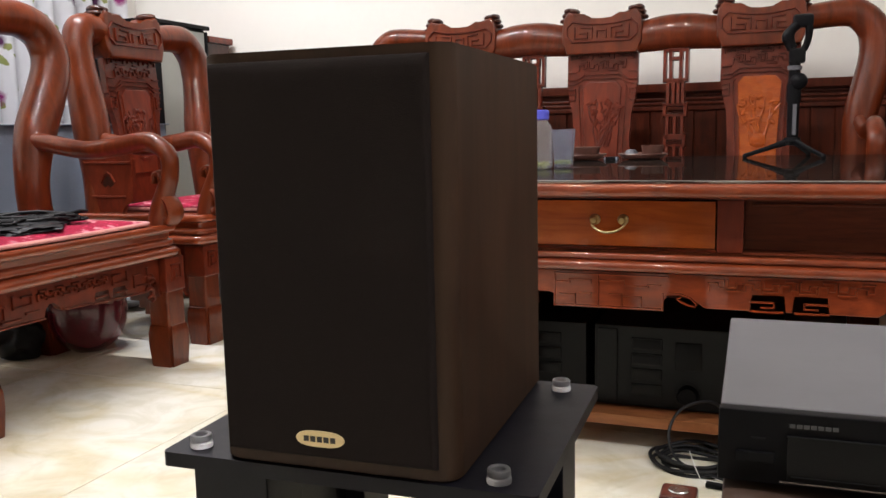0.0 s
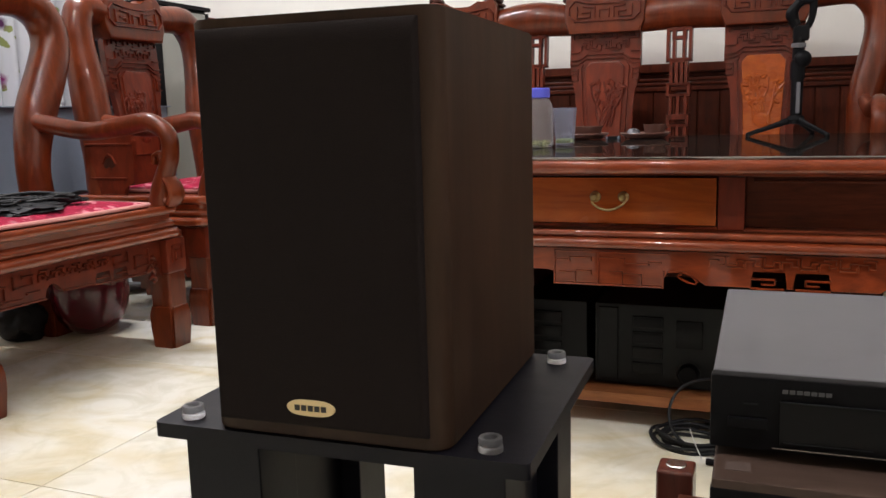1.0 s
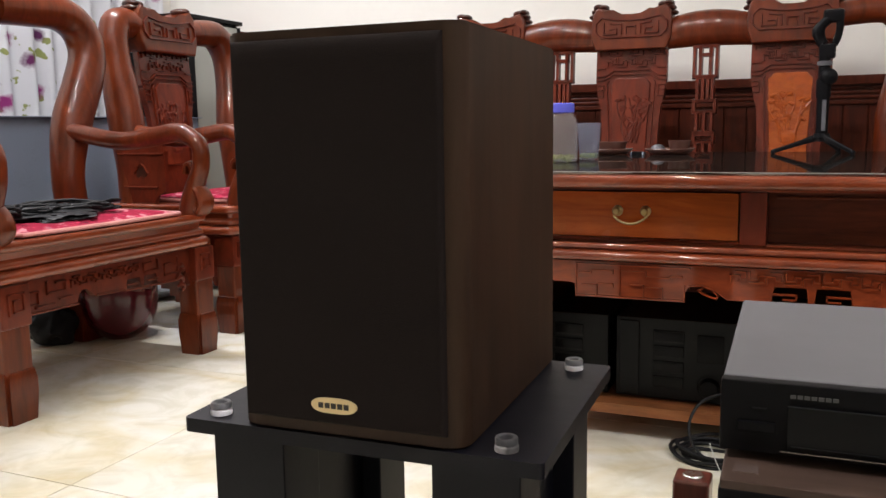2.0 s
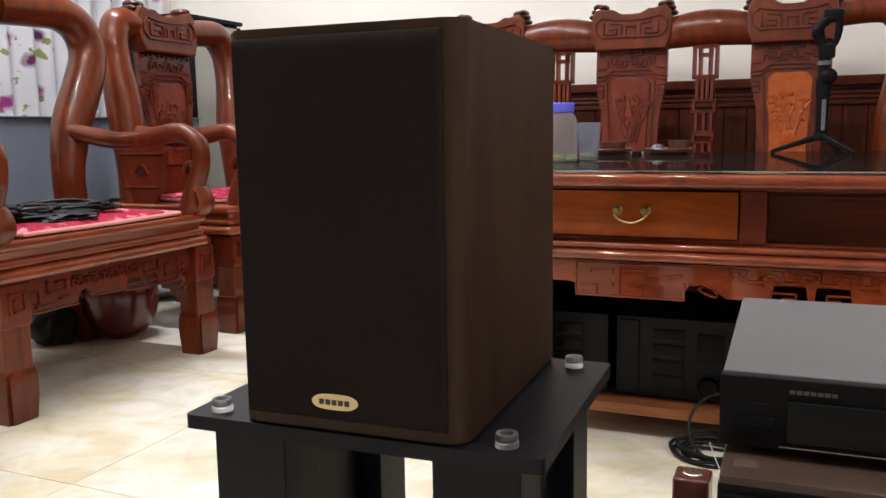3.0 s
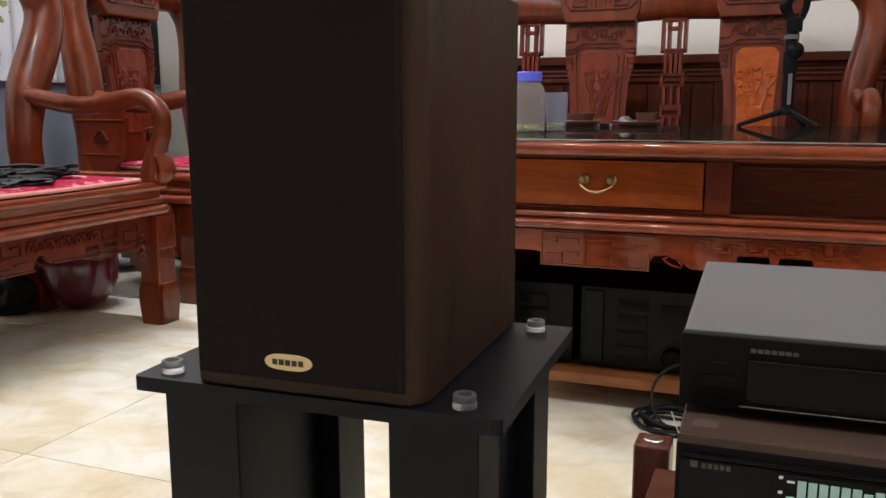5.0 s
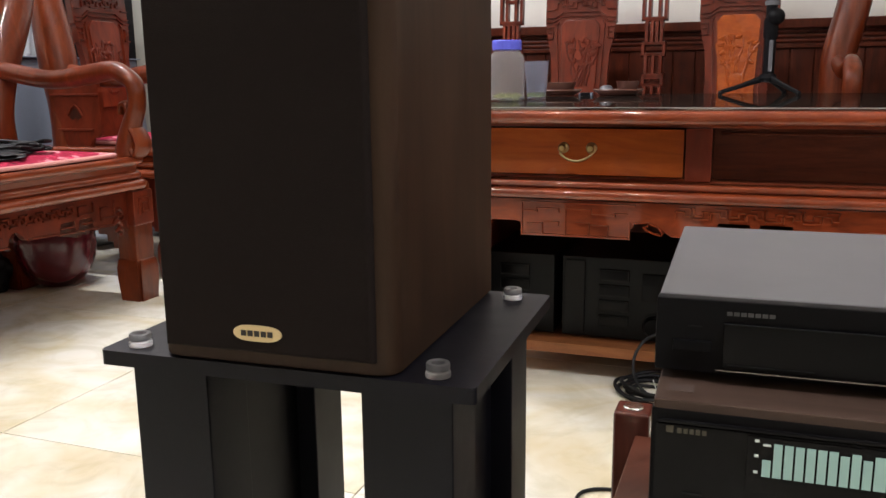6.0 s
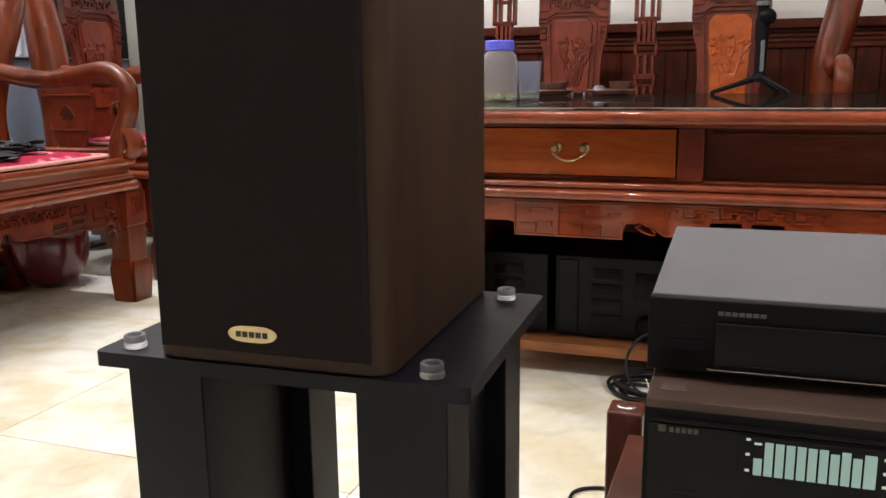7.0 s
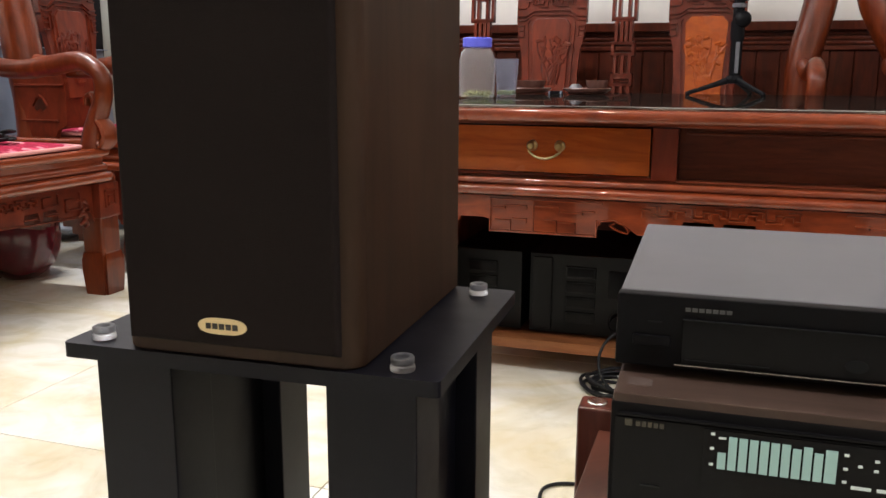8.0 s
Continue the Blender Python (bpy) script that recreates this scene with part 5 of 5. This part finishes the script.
def amplifier():
    x0, x1, y0, z1 = 0.1235, 0.5535, 0.581, 0.4745
    t, f = player("amplifier", "black amplifier with a lit row of pale green display bars", x0, x1, y0, 0.955, 0.313, z1, BROWNTOP, 0.0065, 0.001)
    turned(t, *STACK)
    part("lip", box(x0 + 0.004, x1 - 0.004, y0 - 0.0035, y0 + 0.002, 0.4585, 0.4612, 0.001), GLOSSBLACK, f)
    part("glass_strip", box(x0 + 0.002, x1 - 0.002, y0 - 0.002, y0 + 0.001, 0.36, 0.4575, 0.001), GLOSSBLACK, f)
    bm = bmesh.new()
    box(0.1330, 0.1385, y0 - 0.0030, y0 - 0.0018, 0.4512, 0.4568, 0.0006, 1, bm)
    for k in range(5):
        u = 0.1425 + 0.0042 * k
        box(u - 0.0016, u + 0.0016, y0 - 0.0030, y0 - 0.0018, 0.4515, 0.4555, 0.0004, 1, bm)
    part("mark", bm, GOLDPRINT, f)
    part("mark", box(0.146, 0.160, y0 - 0.0030, y0 - 0.0018, 0.4055, 0.4070), DULLBLACK, f)
    d = part("display", box(0.188, 0.345, y0 - 0.0032, y0 - 0.0015, 0.415, 0.456, 0.0005), GLOSSBLACK, f)
    tops = (0.4395, 0.4520, 0.4518, 0.4516, 0.4516, 0.4514, 0.4514, 0.4490, 0.4512, 0.4478, 0.4510)
    for k, z in enumerate(tops):
        u = 0.1985 + 0.0070 * k
        part("display_bar", box(u, u + (0.0075 if k == 10 else 0.0055), y0 - 0.0040, y0 - 0.0028, 0.4272, z), BARGLOW, d)
        if z < 0.445:
            part("peak_mark", box(u, u + 0.0050, y0 - 0.0040, y0 - 0.0028, 0.4498, 0.4512), DOTGLOW, d)
    for u, z in ((0.1945, 0.4530), (0.1945, 0.4420), (0.1945, 0.4300), (0.2815, 0.4490), (0.2815, 0.4390), (0.2815, 0.4295), (0.2905, 0.4420), (0.3005, 0.4470), (0.3005, 0.4400), (0.3105, 0.4460), (0.3185, 0.4460)):
        part("display_mark", box(u - 0.0014, u + 0.0014, y0 - 0.0040, y0 - 0.0028, z - 0.0009, z + 0.0009), DOTGLOW, d)
    for u in (0.2860, 0.3020, 0.3180):
        part("display_mark", box(u, u + 0.0125, y0 - 0.0040, y0 - 0.0028, 0.4250, 0.4272), DOTGLOW, d)
    part("sticker", box(0.132, 0.150, 0.600, 0.616, z1 - 0.0002, z1 + 0.0004), STICKER, t, "small worn square sticker")


amplifier()


def disc_player():
    x0, x1, y0, z0, z1 = 0.1205, 0.552, 0.627, 0.475, 0.5385
    t, f = player("disc_player", "black disc player with a matt grey steel cover", x0, x1, y0, 0.945, z0, z1, GREYTOP)
    turned(t, *STACK)
    tray = part("tray_window", box(0.1685, 0.42, y0 - 0.0022, y0 + 0.001, 0.4865, 0.5215, 0.001), GLOSSBLACK, f)
    part("trim_line", box(0.1685, 0.42, y0 - 0.0034, y0 - 0.0020, 0.5208, 0.5216), DULLBLACK, tray)
    part("trim_line", box(0.164, 0.42, y0 - 0.0036, y0 - 0.0020, 0.4850, 0.4860), STEEL, tray, "thin bright metal line")
    part("trim_line", box(0.172, 0.232, y0 - 0.0030, y0 - 0.0020, 0.4895, 0.4903), DULLBLACK, tray)
    part("button", box(0.1325, 0.1605, y0 - 0.0030, y0 + 0.001, 0.4985, 0.5065, 0.001), BLACK, f)
    part("mark", box(0.1430, 0.1535, y0 - 0.0006, y0 + 0.001, 0.5165, 0.5177), DULLBLACK, f)
    bm = bmesh.new()
    for k in range(7):
        u = 0.1700 + 0.0049 * k
        box(u, u + 0.0039, y0 - 0.0007, y0 + 0.001, 0.5272, 0.5300, 0.0, 1, bm)
    part("mark", bm, PRINT, f)
    part("disc_mark", lathe([(0, 0.001), (0.008, 0.001), (0.008, 0), (0, 0)], 20), DULLBLACK, f).matrix_local = pose(0.29, y0 - 0.0022, 0.497, 90, 0, 0) @ Matrix.Diagonal((1, 0.6, 1, 1))


disc_player()


# ---- cables on the floor ----
def cable_coil():
    t = thing("cable_coil", "coil of black cable lying on the tile floor", "cable", (0.012, 1.83, 0))
    rnd = random.Random(5)
    for n in range(6):
        r = 0.060 + 0.007 * n
        pts = [(r * math.cos(a) * 1.05, r * 0.85 * math.sin(a) + 0.004 * n, 0.006 + 0.007 * (n % 4) + 0.004 * math.sin(3 * a + n), 0.0042) for a in [2 * math.pi * k / 24 for k in range(26)]]
        part("loop", sweep(pts, 2, 8), CABLE, t)
    part("rising_loop", sweep([(0.06, 0.10, 0.10, 0.0035), (0.02, 0.06, 0.135, 0.0035), (-0.035, 0.01, 0.125, 0.0035), (-0.055, -0.03, 0.08, 0.0035), (-0.03, -0.05, 0.03, 0.0035), (0.04, -0.06, 0.01, 0.0035), (0.12, -0.08, 0.006, 0.0035)], 6, 8), CABLE, t)
    part("white_strand", sweep([(0.02, -0.09, 0.008, 0.0011), (0.005, -0.07, 0.03, 0.0011), (-0.008, -0.06, 0.06, 0.0011)], 4, 6), WHITEWIRE, t, "thin white wire end")
    part("plug", sweep([(0.03, -0.10, 0.008, 0.007), (0.06, -0.105, 0.008, 0.007), (0.09, -0.11, 0.008, 0.005)], 3, 10), BLACK, t)
    w = thing("floor_cable", "thin black cable lying loose on the floor", "cable", (-0.045, 1.32, 0))
    part("strand", sweep([(0.09, 0.03, 0.004, 0.0032), (0.035, 0.035, 0.004, 0.0032), (-0.005, 0.022, 0.004, 0.0032), (-0.022, -0.01, 0.004, 0.0032), (-0.01, -0.07, 0.004, 0.0032), (0.03, -0.13, 0.004, 0.0032), (0.10, -0.10, 0.004, 0.0032)], 5, 8), CABLE, w)


cable_coil()


# ---- floor tiles ----
TILE = 0.8
tile = bmesh.new()
box(0.0012, TILE - 0.0012, 0.0012, TILE - 0.0012, -0.006, 0.0, 0.0003, 1, tile)
first_tile = part("tile", tile, MARBLE, FLOOR, "", 0)
spots = [(-1.23 + TILE * i, 1.205 + TILE * k) for i in range(-3, 6) for k in range(-7, 4)]
for n, (x, y) in enumerate(spots):
    o = first_tile if n == 0 else first_tile.copy()
    if n:
        scene.collection.objects.link(o)
    o.location = (x, y, 0)
